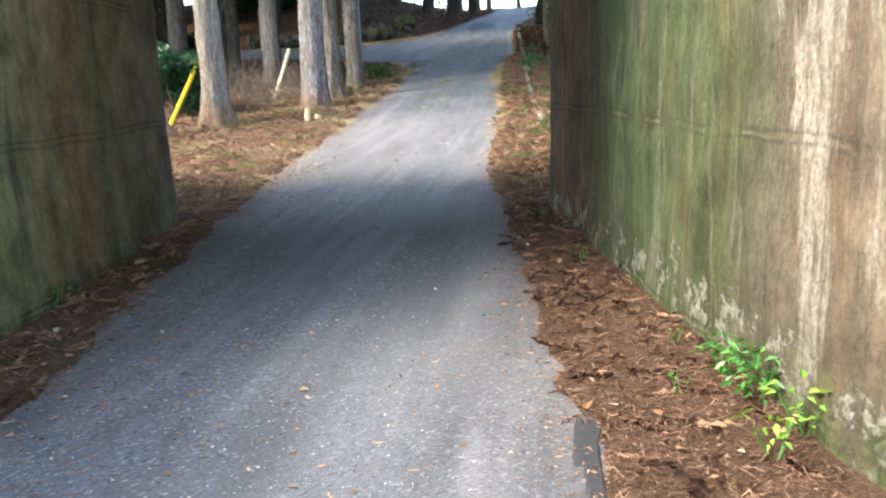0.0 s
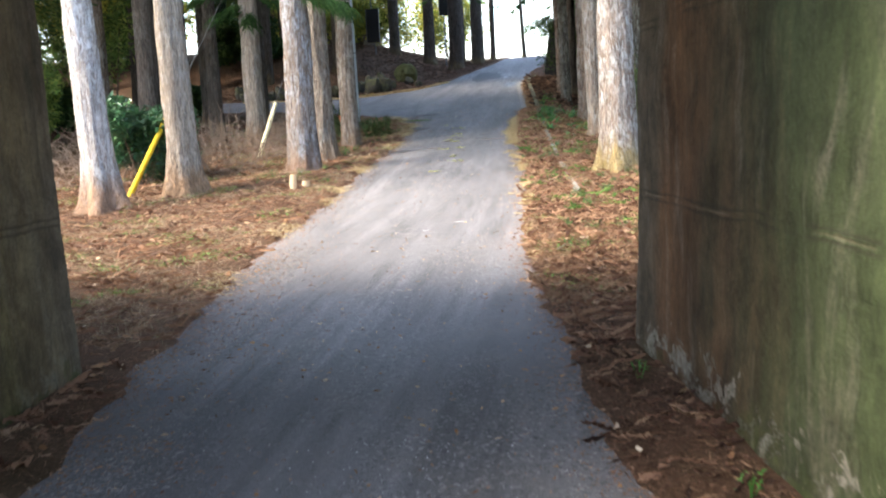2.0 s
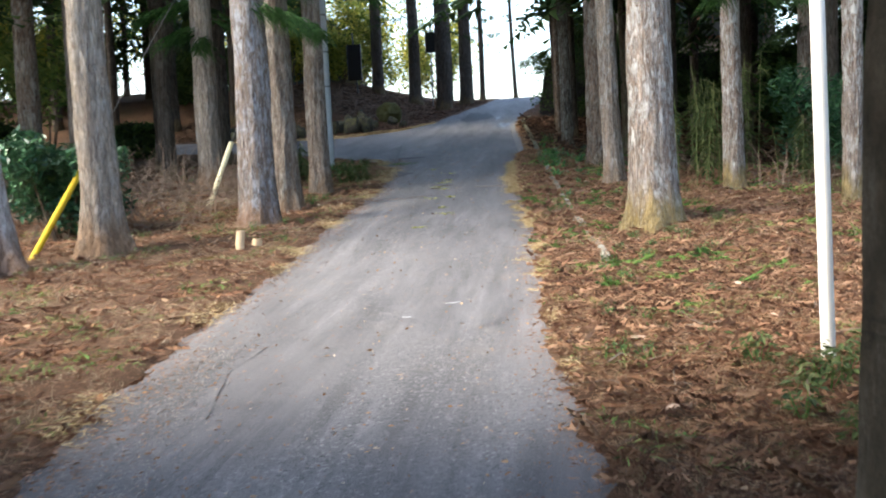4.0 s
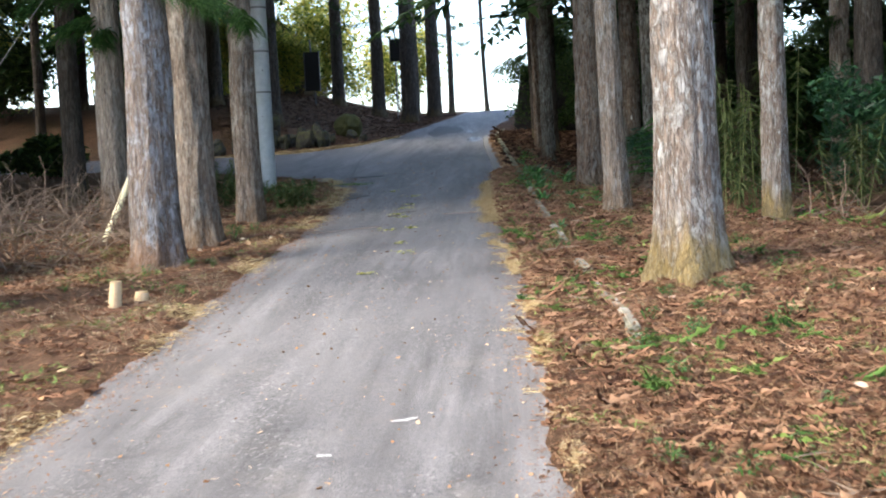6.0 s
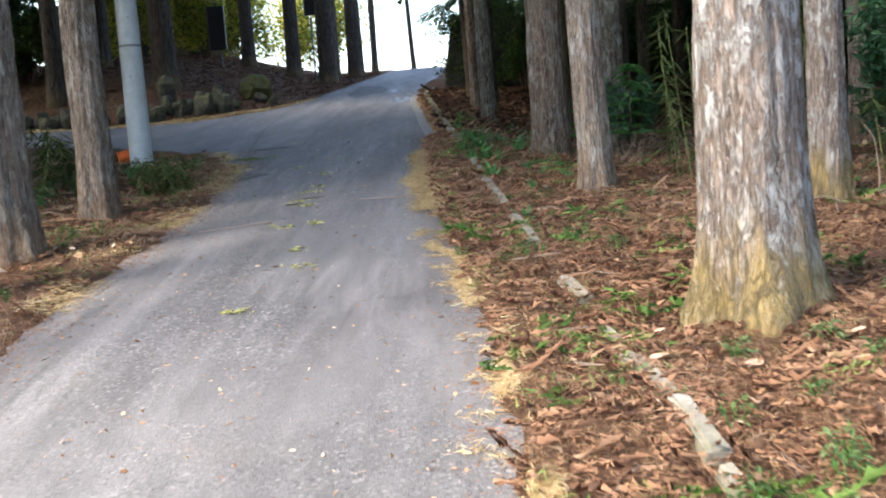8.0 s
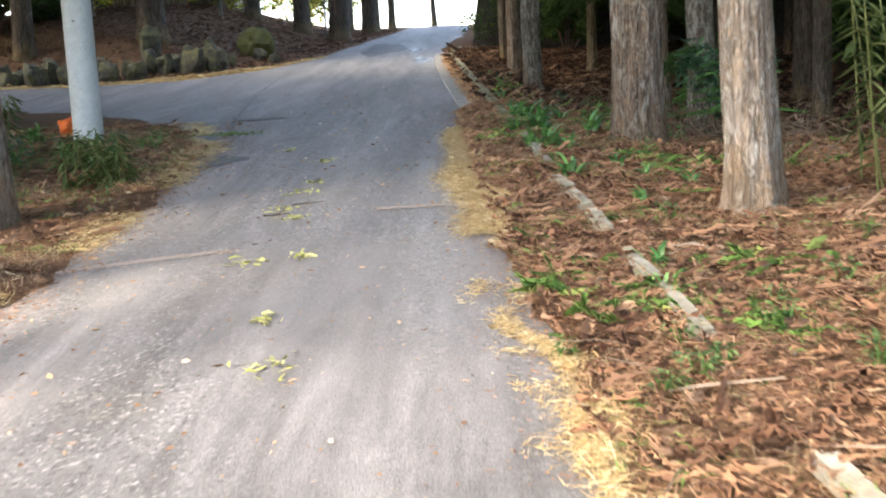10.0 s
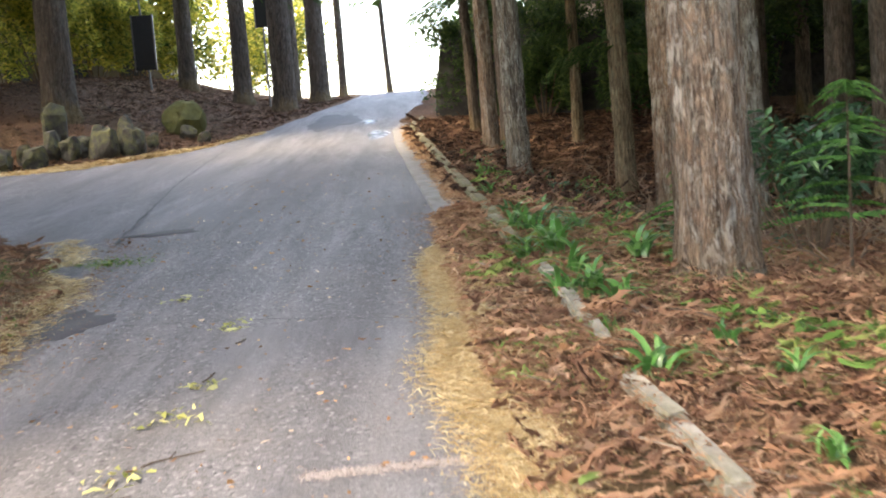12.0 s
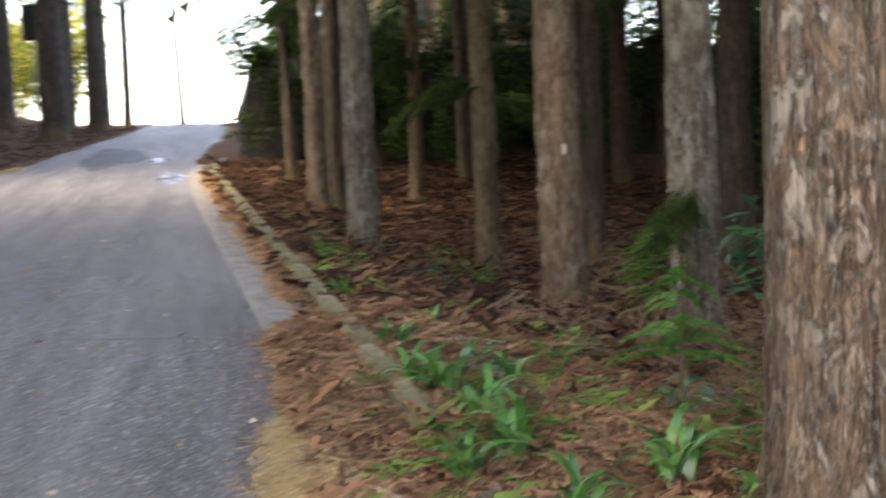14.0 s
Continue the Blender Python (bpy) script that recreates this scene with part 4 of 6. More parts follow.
strip("chalk_mark", [(-2.42, 15.4), (-2.35, 15.42)], 0.04, CHALK, "white chalk mark on the asphalt", seed=11)


# ---------------------------------------------------------------- stones on the bank
def stone(x, y, w, h, seed, material, label, name="stone", square=0.0, depth=None, category="stone"):
    bm = bmesh.new()
    bmesh.ops.create_icosphere(bm, subdivisions=3, radius=0.5)
    for q in bm.verts:
        d = q.co.normalized()
        m = max(abs(d.x), abs(d.y), abs(d.z))
        p = q.co.lerp(q.co / m * 0.9, square)
        k = 1 + 0.38 * noise.noise(d * 1.5 + Vector((seed * 3.1, 0, 0))) + 0.16 * noise.noise(d * 3.7 + Vector((seed, 2, 0)))
        q.co = Vector((p.x * w * k, p.y * (depth or w * 0.8) * k, p.z * h * k))
    r_ = random.Random(seed)
    for _ in range(16):
        n_ = Vector((r_.gauss(0, 1), r_.gauss(0, 1), r_.gauss(0, 0.7))).normalized()
        far = max(q.co.dot(n_) for q in bm.verts) * r_.uniform(0.66, 0.9)
        for q in bm.verts:
            over = q.co.dot(n_) - far
            if over > 0:
                q.co -= n_ * over * 0.9
    for q in bm.verts:
        q.co *= 1 + 0.06 * noise.noise(q.co * 8)
    me = bpy.data.meshes.new(name)
    bm.to_mesh(me)
    bm.free()
    me.materials.append(material)
    ob = new(name, me)
    ob.location = (x, y, gz(x, y) + h * 0.30)
    ob.rotation_euler = (0, 0, seed * 1.3)
    return tagged(ob, label, category, "stones along the side lane")


ROCK = concrete_material("grey_rock", (0.062, 0.060, 0.054), (0.018, 0.018, 0.016), 0.8)
MOSSROCK = concrete_material("mossy_rock", (0.115, 0.118, 0.042), (0.04, 0.042, 0.018), 1.0)
rs = random.Random(8)
for i, (x, y, w, h) in enumerate([(-8.12, 39.95, 0.42, 0.5), (-7.55, 39.9, 0.58, 0.62), (-7.1, 40.2, 0.52, 0.66), (-7.05, 41.3, 0.3, 0.35), (-8.6, 39.5, 0.45, 0.5), (-9.1, 39.2, 0.5, 0.55), (-9.8, 38.9, 0.48, 0.5), (-10.5, 38.95, 0.5, 0.55), (-11.2, 39.3, 0.5, 0.5), (-12.0, 39.6, 0.55, 0.5), (-7.4, 40.9, 0.4, 0.75), (-6.2, 41.9, 0.3, 0.25)]):
    stone(x, y, w, h, i + 1, ROCK, "rough grey stone set along the lane's edge", square=0.8)
for i in range(13):
    x = -12.4 + 0.43 * i + rs.uniform(-0.1, 0.1)
    y = float(np.interp(x, [-12.0, -10.5, -9.8, -8.6, -7.1], [39.6, 38.95, 38.9, 39.5, 40.2])) + rs.uniform(0.25, 0.5)
    stone(x, y, rs.uniform(0.32, 0.55), rs.uniform(0.4, 0.75), 50 + i, ROCK, "rough grey stone set along the lane's edge", square=0.75)
stone(-6.88, 43.6, 1.0, 0.95, 20, MOSSROCK, "large rounded boulder covered with yellow-green moss", "boulder", square=0.35)
stone(-6.7, 42.7, 0.5, 0.35, 21, ROCK, "low dark stone in front of the mossy boulder")
stone(-8.75, 41.0, 0.46, 1.35, 22, ROCK, "upright squared stone post on the bank", "stone_post", square=0.75, depth=0.4)

# ---------------------------------------------------------------- boards on the bank
BOARD, RAIL = plain("dark_board", (0.018, 0.018, 0.018), 0.7), plain("grey_steel", (0.16, 0.16, 0.16), 0.5, 0.6)


def board(x, y, z0, z1, w, label, tilt):
    e = new("notice_board")
    e.location = (x, y, gz(x, y))
    b = gz(x, y)
    bm = bmesh.new()
    rod(bm, (0, 0, -0.2), (tilt, 0, z1 - b + 0.5), 0.03, 0.03, 10)
    part("post", bm, RAIL, e)
    bm = bmesh.new()
    bmesh.ops.create_cube(bm, size=1.0, matrix=pose(tilt * 0.6, -0.07, (z0 + z1) / 2 - b) @ Matrix.Diagonal((w, 0.06, z1 - z0, 1)))
    bmesh.ops.bevel(bm, geom=bm.edges[:], offset=0.01, segments=1, affect="EDGES")
    part("panel", bm, BOARD, e)
    bm = bmesh.new()
    for sx in (-1, 1):
        bmesh.ops.create_cube(bm, size=1.0, matrix=pose(tilt * 0.6 + sx * w / 2, -0.07, (z0 + z1) / 2 - b) @ Matrix.Diagonal((0.035, 0.085, z1 - z0 + 0.04, 1)))
    part("frame", bm, RAIL, e)
    tagged(e, label, "sign", "boards on the bank")


board(-9.37, 51.0, 5.65, 7.15, 0.58, "dark notice board on a leaning steel post", -0.15)
board(-6.42, 53.0, 6.85, 7.75, 0.42, "small dark notice board on a thin steel post", 0.0)


# ---------------------------------------------------------------- houses beyond
ROOF, PLASTER, TIMBER = plain("brown_roof", (0.20, 0.13, 0.08), 0.9), plain("house_plaster", (0.22, 0.20, 0.18), 0.9), plain("house_timber", (0.22, 0.13, 0.08), 0.8)
PANE = Mat("window_glass", 0.08, spec=0.6).color((0.06, 0.07, 0.08)).m


def box_part(name, size, at, material, parent, label="", bevel=0.0):
    bm = bmesh.new()
    bmesh.ops.create_cube(bm, size=1.0, matrix=pose(*at) @ Matrix.Diagonal((*size, 1)))
    if bevel:
        bmesh.ops.bevel(bm, geom=bm.edges[:], offset=bevel, segments=1, affect="EDGES")
    return part(name, bm, material, parent, label)


def house(x, y, z, w, d, h, rise, turn, label):
    e = new("house")
    e.matrix_basis = pose(x, y, z, 0, 0, turn)
    box_part("wall", (w, d, h), (0, 0, h / 2), PLASTER, e)
    bm = bmesh.new()
    o = 0.6
    a = [bm.verts.new(p) for p in ((-w / 2 - o, -d / 2 - o, h - 0.1), (w / 2 + o, -d / 2 - o, h - 0.1), (w / 2 + o, d / 2 + o, h - 0.1), (-w / 2 - o, d / 2 + o, h - 0.1), (0, -d / 2 - o, h + rise), (0, d / 2 + o, h + rise))]
    for f in ((0, 1, 4), (2, 3, 5), (1, 2, 5, 4), (3, 0, 4, 5), (0, 3, 2, 1)):
        bm.faces.new([a[i] for i in f])
    roof = part("roof", bm, ROOF, e, "brown gabled roof")
    box_part("ridge", (0.35, d + 2 * o, 0.3), (0, 0, h + rise), ROOF, roof)
    for k in (-1, 0, 1):
        wnd = box_part("window", (1.0, 0.1, 1.0), (k * w * 0.3, -d / 2 - 0.02, h * 0.55), TIMBER, e)
        box_part("pane", (0.42, 0.04, 0.85), (k * w * 0.3 - 0.23, -d / 2 - 0.075, h * 0.55), PANE, wnd)
        box_part("pane", (0.42, 0.04, 0.85), (k * w * 0.3 + 0.23, -d / 2 - 0.075, h * 0.55), PANE, wnd)
    return tagged(e, label, "house")


house(-14.6, 63.0, 4.9, 6.5, 7, 3.2, 2.6, 8, "house with a brown gabled roof half hidden by leaves")
# the terrace house above the retaining wall
e = new("house")
e.location = (4.2, 49.5, 5.2)
box_part("wall", (6.0, 4.0, 3.2), (0, 0, 1.4), PLASTER, e, "grey plaster wall")
box_part("roof", (7.2, 5.2, 0.3), (0, 0, 3.1), ROOF, e, bevel=0.08)
for k in range(4):
    w_ = box_part("window", (1.1, 0.1, 1.5), (-2.1 + 1.4 * k, -2.02, 1.7), TIMBER, e)
    for s in (-0.25, 0.25):
        box_part("pane", (0.46, 0.05, 1.3), (-2.1 + 1.4 * k + s, -2.08, 1.7), PANE, w_)
tagged(e, "low house with timber-framed windows above the stone wall", "house")

# ---------------------------------------------------------------- small things by the trees
bag = stone(-6.46, 29.92, 0.34, 0.30, 31, plain("orange_plastic", (0.62, 0.13, 0.03), 0.45), "crumpled orange plastic sack beside the utility pole", "plastic_sack", category="sack")
for q in bag.data.vertices:
    q.co *= 1 + 0.2 * noise.noise(q.co * 14)
bag["group"] = "litter sacks"
CUTWOOD = plain("cut_wood", (0.62, 0.46, 0.28), 0.9, scale=25)


def stump(x, y, r, h, lean, label, name="tree_stump"):
    e = new(name)
    e.location = (x, y, gz(x, y))
    bm = bmesh.new()
    rod(bm, (0, 0, -0.08), (lean, 0, h), r * 1.25, r, 14)
    for q in bm.verts:
        q.co *= 1 + 0.06 * noise.noise(q.co * 20)
    part("stem", bm, CUTWOOD, e)
    bm = bmesh.new()
    bmesh.ops.create_circle(bm, cap_ends=True, segments=14, radius=r * 0.98, matrix=pose(lean, 0, h + 0.006))
    part("cut_face", bm, CUTWOOD, e, "pale cut face")
    tagged(e, label, "stump")


stump(-5.07, 19.46, 0.05, 0.22, 0.03, "short pale cut sapling stump in the litter")
stump(-4.93, 19.74, 0.06, 0.07, 0.02, "low pale cut stump in the litter")

TAG = plain("white_tag", (0.75, 0.75, 0.72), 0.5)
e = new("tree_tag")
e.location = (1.08, 34.277, 3.09)
bm = bmesh.new()
bmesh.ops.create_cube(bm, size=1.0, matrix=Matrix.Diagonal((0.03, 0.006, 0.10, 1)))
part("plate", bm, TAG, e)
tagged(e, "small white tag nailed to a cedar trunk", "tag")

# distant leaning pine at the crest
e = new("pine_tree")
e.location = (-2.95, 58.0, gz(-2.95, 58.0))
vv, ff = trunk_mesh(0.10, 13, 0.3, (-0.03, 0), 77, 12)
mesh_object("trunk", vv, ff, BARK_SHADED, e, True)
rp = random.Random(14)
lumps = [(-0.05 * z + rp.uniform(-1.5, 1.0), rp.uniform(-0.5, 0.5), z + rp.uniform(-0.3, 0.3), rp.uniform(0.15, 0.4), 0.3, 0.12) for z in np.arange(2.6, 11, 0.33)]
leaf_cloud("crown", lumps, 1.0, 1700, 0.07, 15, NEEDLE, e)
tagged(e, "thin pine at the crest against the bright sky", "tree")


# ---------------------------------------------------------------- low boughs and undergrowth
def bough(x, y, z, a, length, count, seed, name="cedar_bough", label="hanging green cedar bough on a trunk", material=NEEDLE):
    r = random.Random(seed)
    verts, faces = [], []
    for k in range(count):
        s = 0.15 + 0.85 * r.random()
        tw = r.uniform(-0.8, 0.8)
        at = Vector((math.cos(a), math.sin(a), 0)) * (length * s) + Vector((r.uniform(-0.1, 0.1), r.uniform(-0.1, 0.1), -0.3 * length * s * s + r.uniform(-0.08, 0.08)))
        add_spray(verts, faces, at, Vector((math.cos(a + tw), math.sin(a + tw), -0.35)), r.uniform(0.22, 0.45), r.uniform(0.03, 0.065), r.uniform(0.08, 0.26), r, 15)
    e = new(name)
    e.location = (x, y, z)
    mesh_object("foliage", [tuple(q) for q in verts], faces, material, e)
    bm = bmesh.new()
    p = Vector((0, 0, 0))
    for i in range(1, 6):
        s = i / 5
        q = Vector((math.cos(a) * length * s, math.sin(a) * length * s, -0.3 * length * s * s))
        rod(bm, p, q, 0.014 * (1.1 - s), 0.014 * (1.3 - s), 6)
        p = q
    part("twig", bm, TWIG_BARK, e)
    tagged(e, label, "bough", "low cedar boughs")


for i, (x, y, dz, a) in enumerate([(-5.4, 21.6, 3.1, -0.4), (-7.5, 25.8, 2.8, -1.3), (-7.5, 25.8, 3.2, 0.1), (-7.5, 25.8, 3.0, -2.4), (-5.38, 23.05, 3.0, -0.9), (-5.31, 25.05, 2.9, -1.2), (-5.31, 25.05, 3.2, -2.6), (1.5, 22.55, 3.0, -0.4), (1.5, 22.55, 3.2, 0.8), (1.5, 22.55, 2.9, -2.0), (1.26, 31.95, 1.2, -2.2), (-0.95, 37.4, 2.5, 2.8), (0.80, 40.2, 2.1, -2.4), (0.90, 36.5, 2.2, -2.8), (0.90, 36.5, 2.0, -0.8), (3.66, 27.5, 2.6, -2.4), (3.66, 27.5, 2.2, -0.8)]):
    bough(x, y, gz(x, y) + dz, a, 0.7 + 0.2 * (i % 3), 80, 200 + i, material=HANGING if y < 27 else NEEDLE)
rb = random.Random(71)
for i, (x, y) in enumerate([(-5.38, 23.05), (-7.5, 25.8), (-5.27, 25.05), (-7.5, 25.8), (-5.27, 25.05)]):
    bough(x, y, gz(x, y) + rb.uniform(3.3, 4.3), rb.uniform(-2.9, 0.3), rb.uniform(0.8, 1.3), 120, 850 + i, material=HANGING)


def sapling(x, y, h, seed, count=40):
    r = random.Random(seed)
    e = new("cedar_sapling")
    e.location = (x, y, gz(x, y))
    bm = bmesh.new()
    rod(bm, (0, 0, -0.05), (0.02, 0, h), 0.016, 0.005, 8)
    part("stem", bm, TWIG_BARK, e)
    verts, faces = [], []
    for k in range(count):
        u = r.uniform(0.3, 1)
        a = r.random() * 6.28
        add_spray(verts, faces, Vector((0.02 * u, 0, h * u)), Vector((math.cos(a), math.sin(a), 0.1)), (1.15 - u) * 0.6 * h * r.uniform(0.5, 1) + 0.12, 0.06, 0.12, r, 20)
    mesh_object("foliage", [tuple(q) for q in verts], faces, SAPGREEN, e)
    tagged(e, "young green cedar sapling under the trees", "sapling", "cedar saplings")


sapling(0.10, 29.75, 0.8, 1, 20)
sapling(0.95, 28.7, 1.35, 2, 40)
sapling(1.4, 33.0, 0.9, 4)


# strap-leaved plants behind the kerb
def strap_leaf_mesh(length, width, arch, seed):
    r = random.Random(seed)
    verts, faces, m = [], [], 6
    for i in range(m + 1):
        s = i / m
        w = width * (0.55 + 0.9 * s) * (1 - s ** 3) + 0.001
        z = length * (s * (1 - 0.25 * arch * s)) * (1 - 0.55 * arch * s * s)
        yy = length * arch * 0.75 * s * s
        for k in (-1, 0, 1):
            verts.append((k * w / 2, yy, z - (0.12 * w if k == 0 else 0)))
    for i in range(m):
        for k in range(2):
            b = i * 3 + k
            faces.append((b, b + 1, b + 4, b + 3))
    me = bpy.data.meshes.new("leaf")
    me.from_pydata(verts, [], faces)
    me.materials.append(STRAPLEAF_ONE)
    me.polygons.foreach_set("use_smooth", [True] * len(me.polygons))
    return me


_k = Mat("strap_leaf_single", 0.28, spec=0.6)
_k.color(_k.mix(0.5, _k.ramp(_k.random(), (0.0, (0.032, 0.11, 0.026)), (0.6, (0.075, 0.22, 0.05)), (1.0, (0.20, 0.38, 0.12))), _k.ramp(_k.noise(40, 3, stretch=(1, 1, 0.1)), (0.3, 0.35), (0.7, 0.65)), "OVERLAY")).thin(0.25)
STRAPLEAF_ONE = _k.m
LEAVES = [strap_leaf_mesh(l, w, a, i) for i, (l, w, a) in enumerate([(0.34, 0.034, 0.6), (0.28, 0.040, 0.8), (0.38, 0.030, 0.75), (0.22, 0.042, 0.45)])]


def strap_plant(x, y, size, count, seed):
    r = random.Random(seed)
    e = new("strap_leaved_plant")
    e.location = (x, y, gz(x, y) - 0.01)
    for k in range(count):
        ob = new("leaf", r.choice(LEAVES))
        s = size * r.uniform(0.7, 1.2)
        ob.matrix_basis = pose(r.uniform(-0.05, 0.05) * size, r.uniform(-0.05, 0.05) * size, 0, r.uniform(-22, 8), r.uniform(-12, 12), r.uniform(0, 360)) @ Matrix.Scale(s, 4)
        ob.parent = e
    tagged(e, "bright green strap-leaved plant rooted in brown litter", "plant", "strap-leaved plants")


for i, (x, y, s, n) in enumerate([(-1.34, 28.35, 0.9, 12), (-1.36, 29.5, 0.8, 9), (-1.09, 27.36, 0.9, 11), (-1.14, 27.88, 0.9, 11), (-1.10, 25.75, 0.85, 9), (-0.69, 26.1, 0.7, 6), (-0.64, 28.2, 1.0, 14), (-0.55, 25.6, 0.6, 6), (-0.45, 27.95, 0.7, 8), (-1.22, 29.4, 1.0, 13), (-1.15, 28.55, 1.0, 14), (-1.26, 27.3, 0.8, 9), (-0.99, 27.1, 0.8, 9), (-1.40, 31.6, 0.7, 8), (-1.15, 28.98, 0.9, 10), (-0.73, 24.78, 0.6, 6), (-0.94, 23.05, 0.55, 6), (-0.36, 25.0, 0.6, 6), (-0.97, 22.62, 0.5, 6), (-1.30, 30.2, 0.7, 8), (-0.8, 29.7, 0.7, 8), (-1.0, 30.8, 0.6, 7), (-5.88, 28.2, 0.8, 10), (-5.3, 28.0, 0.7, 8), (-5.42, 27.45, 0.7, 8), (-6.3, 30.0, 0.8, 8), (-6.75, 29.6, 0.9, 9), (-5.9, 29.0, 0.7, 7), (-6.3, 27.9, 0.8, 9)]):
    strap_plant(x, y, s * 1.2, n + 9, 300 + i)


def herb(x, y, size, count, seed, material, label, name="wild_plant"):
    """A low leafy weed: stalks with pairs of pointed leaves."""
    r = random.Random(seed)
    verts, faces = [], []
    for k in range(count):
        a, t = r.random() * 6.28, r.uniform(0.1, 1.0)
        p = Vector((math.cos(a) * 0.5 * t * size, math.sin(a) * 0.5 * t * size, size * r.uniform(0.15, 0.75)))
        q = Euler((r.uniform(-0.6, 0.6), r.uniform(-0.6, 0.6), a)).to_matrix()
        l = size * r.uniform(0.10, 0.22)
        b = len(verts)
        verts += [tuple(p + q @ Vector(w)) for w in ((-0.3 * l, 0, -0.05 * l), (0.2 * l, -0.3 * l, 0.05 * l), (l, 0, -0.2 * l), (0.2 * l, 0.3 * l, 0.05 * l))]
        faces += [(b, b + 1, b + 2), (b, b + 2, b + 3)]
    e = new(name)
    e.location = (x, y, gz(x, y))
    mesh_object("leaf_tuft", verts, faces, material, e)["kind"] = "stuff"
    bm = bmesh.new()
    for k in range(5):
        a = r.random() * 6.28
        rod(bm, (0, 0, -0.03), (math.cos(a) * 0.3 * size, math.sin(a) * 0.3 * size, 0.55 * size), 0.004, 0.002, 5)
    part("stalk", bm, STRAPLEAF, e)
    tagged(e, label, "plant", "wild plants")


GREENWEED = island_material("green_weed_leaf", ((0.0, (0.030, 0.065, 0.020)), (0.6, (0.070, 0.125, 0.040)), (1.0, (0.15, 0.215, 0.08))), 0.5, 0.25)
DULLWEED = island_material("dull_weed_leaf", ((0.0, (0.035, 0.06, 0.02)), (0.6, (0.085, 0.12, 0.035)), (1.0, (0.18, 0.20, 0.08))), 0.6, 0.25)
LIME = island_material("lime_leaf", ((0.0, (0.12, 0.26, 0.03)), (1.0, (0.36, 0.50, 0.09))), 0.5, 0.35)
for i, (x, y, s, n, m) in enumerate([(0.62, 4.55, 0.26, 70, STRAPLEAF), (0.70, 4.25, 0.28, 70, STRAPLEAF), (0.80, 3.85, 0.30, 26, LIME), (0.66, 3.65, 0.25, 20, LIME), (0.40, 4.35, 0.14, 10, STRAPLEAF), (-3.36, 6.2, 0.2, 24, STRAPLEAF), (0.0, 7.3, 0.14, 14, STRAPLEAF), (-0.32, 8.9, 0.16, 14, STRAPLEAF), (0.45, 5.1, 0.1, 10, STRAPLEAF)]):
    herb(x, y, s, n, 400 + i, m, "small bright green weed at the foot of the wall")
for i, (x, y, s) in enumerate([(-1.06, 21.5, 0.22), (-0.92, 21.7, 0.18), (-1.2, 21.35, 0.18), (-0.38, 21.6, 0.2), (-0.24, 18.95, 0.2), (0.18, 18.95, 0.22), (-0.08, 18.3, 0.18), (0.3, 18.6, 0.22), (-0.6, 17.4, 0.24), (-0.2, 17.7, 0.22), (-5.12, 23.7, 0.28), (-4.95, 24.0, 0.2), (-1.5, 21.9, 0.16)]):
    herb(x, y, s * 0.8, 90, 415 + i, GREENWEED, "fresh green leafy weed growing through the litter")
rh = random.Random(33)
for i in range(60):
    y_ = rh.uniform(13, 31)
    x_ = float(right_edge(y_)) + rh.uniform(0.35, 2.6)
    herb(x_, y_, rh.uniform(0.1, 0.2), 40, 430 + i, GREENWEED, "low green weed growing through the litter")
for i in range(26):
    herb(rh.uniform(-7.0, -5.0), rh.uniform(25.6, 29.4), rh.uniform(0.16, 0.32), 44, 760 + i, (GREENWEED, DULLWEED, BROADLEAF)[i % 3], "low green plants round the foot of the pole")
for i in range(14):
    y_ = rh.uniform(17, 29.5)
    x_ = float(left_edge(y_)) - rh.uniform(0.25, 1.6)
    herb(x_, y_, rh.uniform(0.12, 0.24), 50, 470 + i, GREENWEED, "low green weed growing through the litter")
for i in range(12):
    herb(0.0 + rh.uniform(0, 1.5), rh.uniform(10.9, 13.1), rh.uniform(0.2, 0.32), 70, 810 + i, DULLWEED, "leafy green undergrowth beside the white post")
for i, (x, y) in enumerate([(0.35, 12.6), (0.75, 13.2), (0.1, 13.3), (1.2, 13.6), (0.9, 12.4), (0.5, 11.9)]):
    herb(x, y, 0.3, 80, 490 + i, DULLWEED, "leafy green undergrowth beside the white post")


# bamboo grass behind the big cedar
def bamboo(x, y, h, seed):
    r = random.Random(seed)
    e = new("bamboo_grass")
    e.location = (x, y, gz(x, y))
    bm = bmesh.new()
    verts, faces = [], []
    for k in range(7):
        bx, by = r.uniform(-0.35, 0.35), r.uniform(-0.35, 0.35)
        top = Vector((bx + r.uniform(-0.2, 0.2), by + r.uniform(-0.2, 0.2), h * r.uniform(0.7, 1.1)))
        rod(bm, (bx, by, -0.05), top, 0.008, 0.004, 6)
        for j in range(34):
            s = r.uniform(0.15, 1.0)
            p = Vector((bx, by, 0)).lerp(top, s)
            a = r.random() * 6.28
            l = r.uniform(0.14, 0.26)
            d = Vector((math.cos(a), math.sin(a), r.uniform(-0.8, 0.1))).normalized()
            n_ = d.cross(Vector((0, 0, 1))).normalized() * 0.016
            b = len(verts)
            verts += [tuple(p), tuple(p + d * l * 0.35 - n_), tuple(p + d * l - Vector((0, 0, 0.04))), tuple(p + d * l * 0.35 + n_)]
            faces.append((b, b + 1, b + 2, b + 3))
    part("cane", bm, CANE, e)
    mesh_object("leaf_spray", verts, faces, STRAPOLIVE, e)["kind"] = "stuff"
    tagged(e, "slender green bamboo grass among the trunks", "bamboo", "bamboo grass")


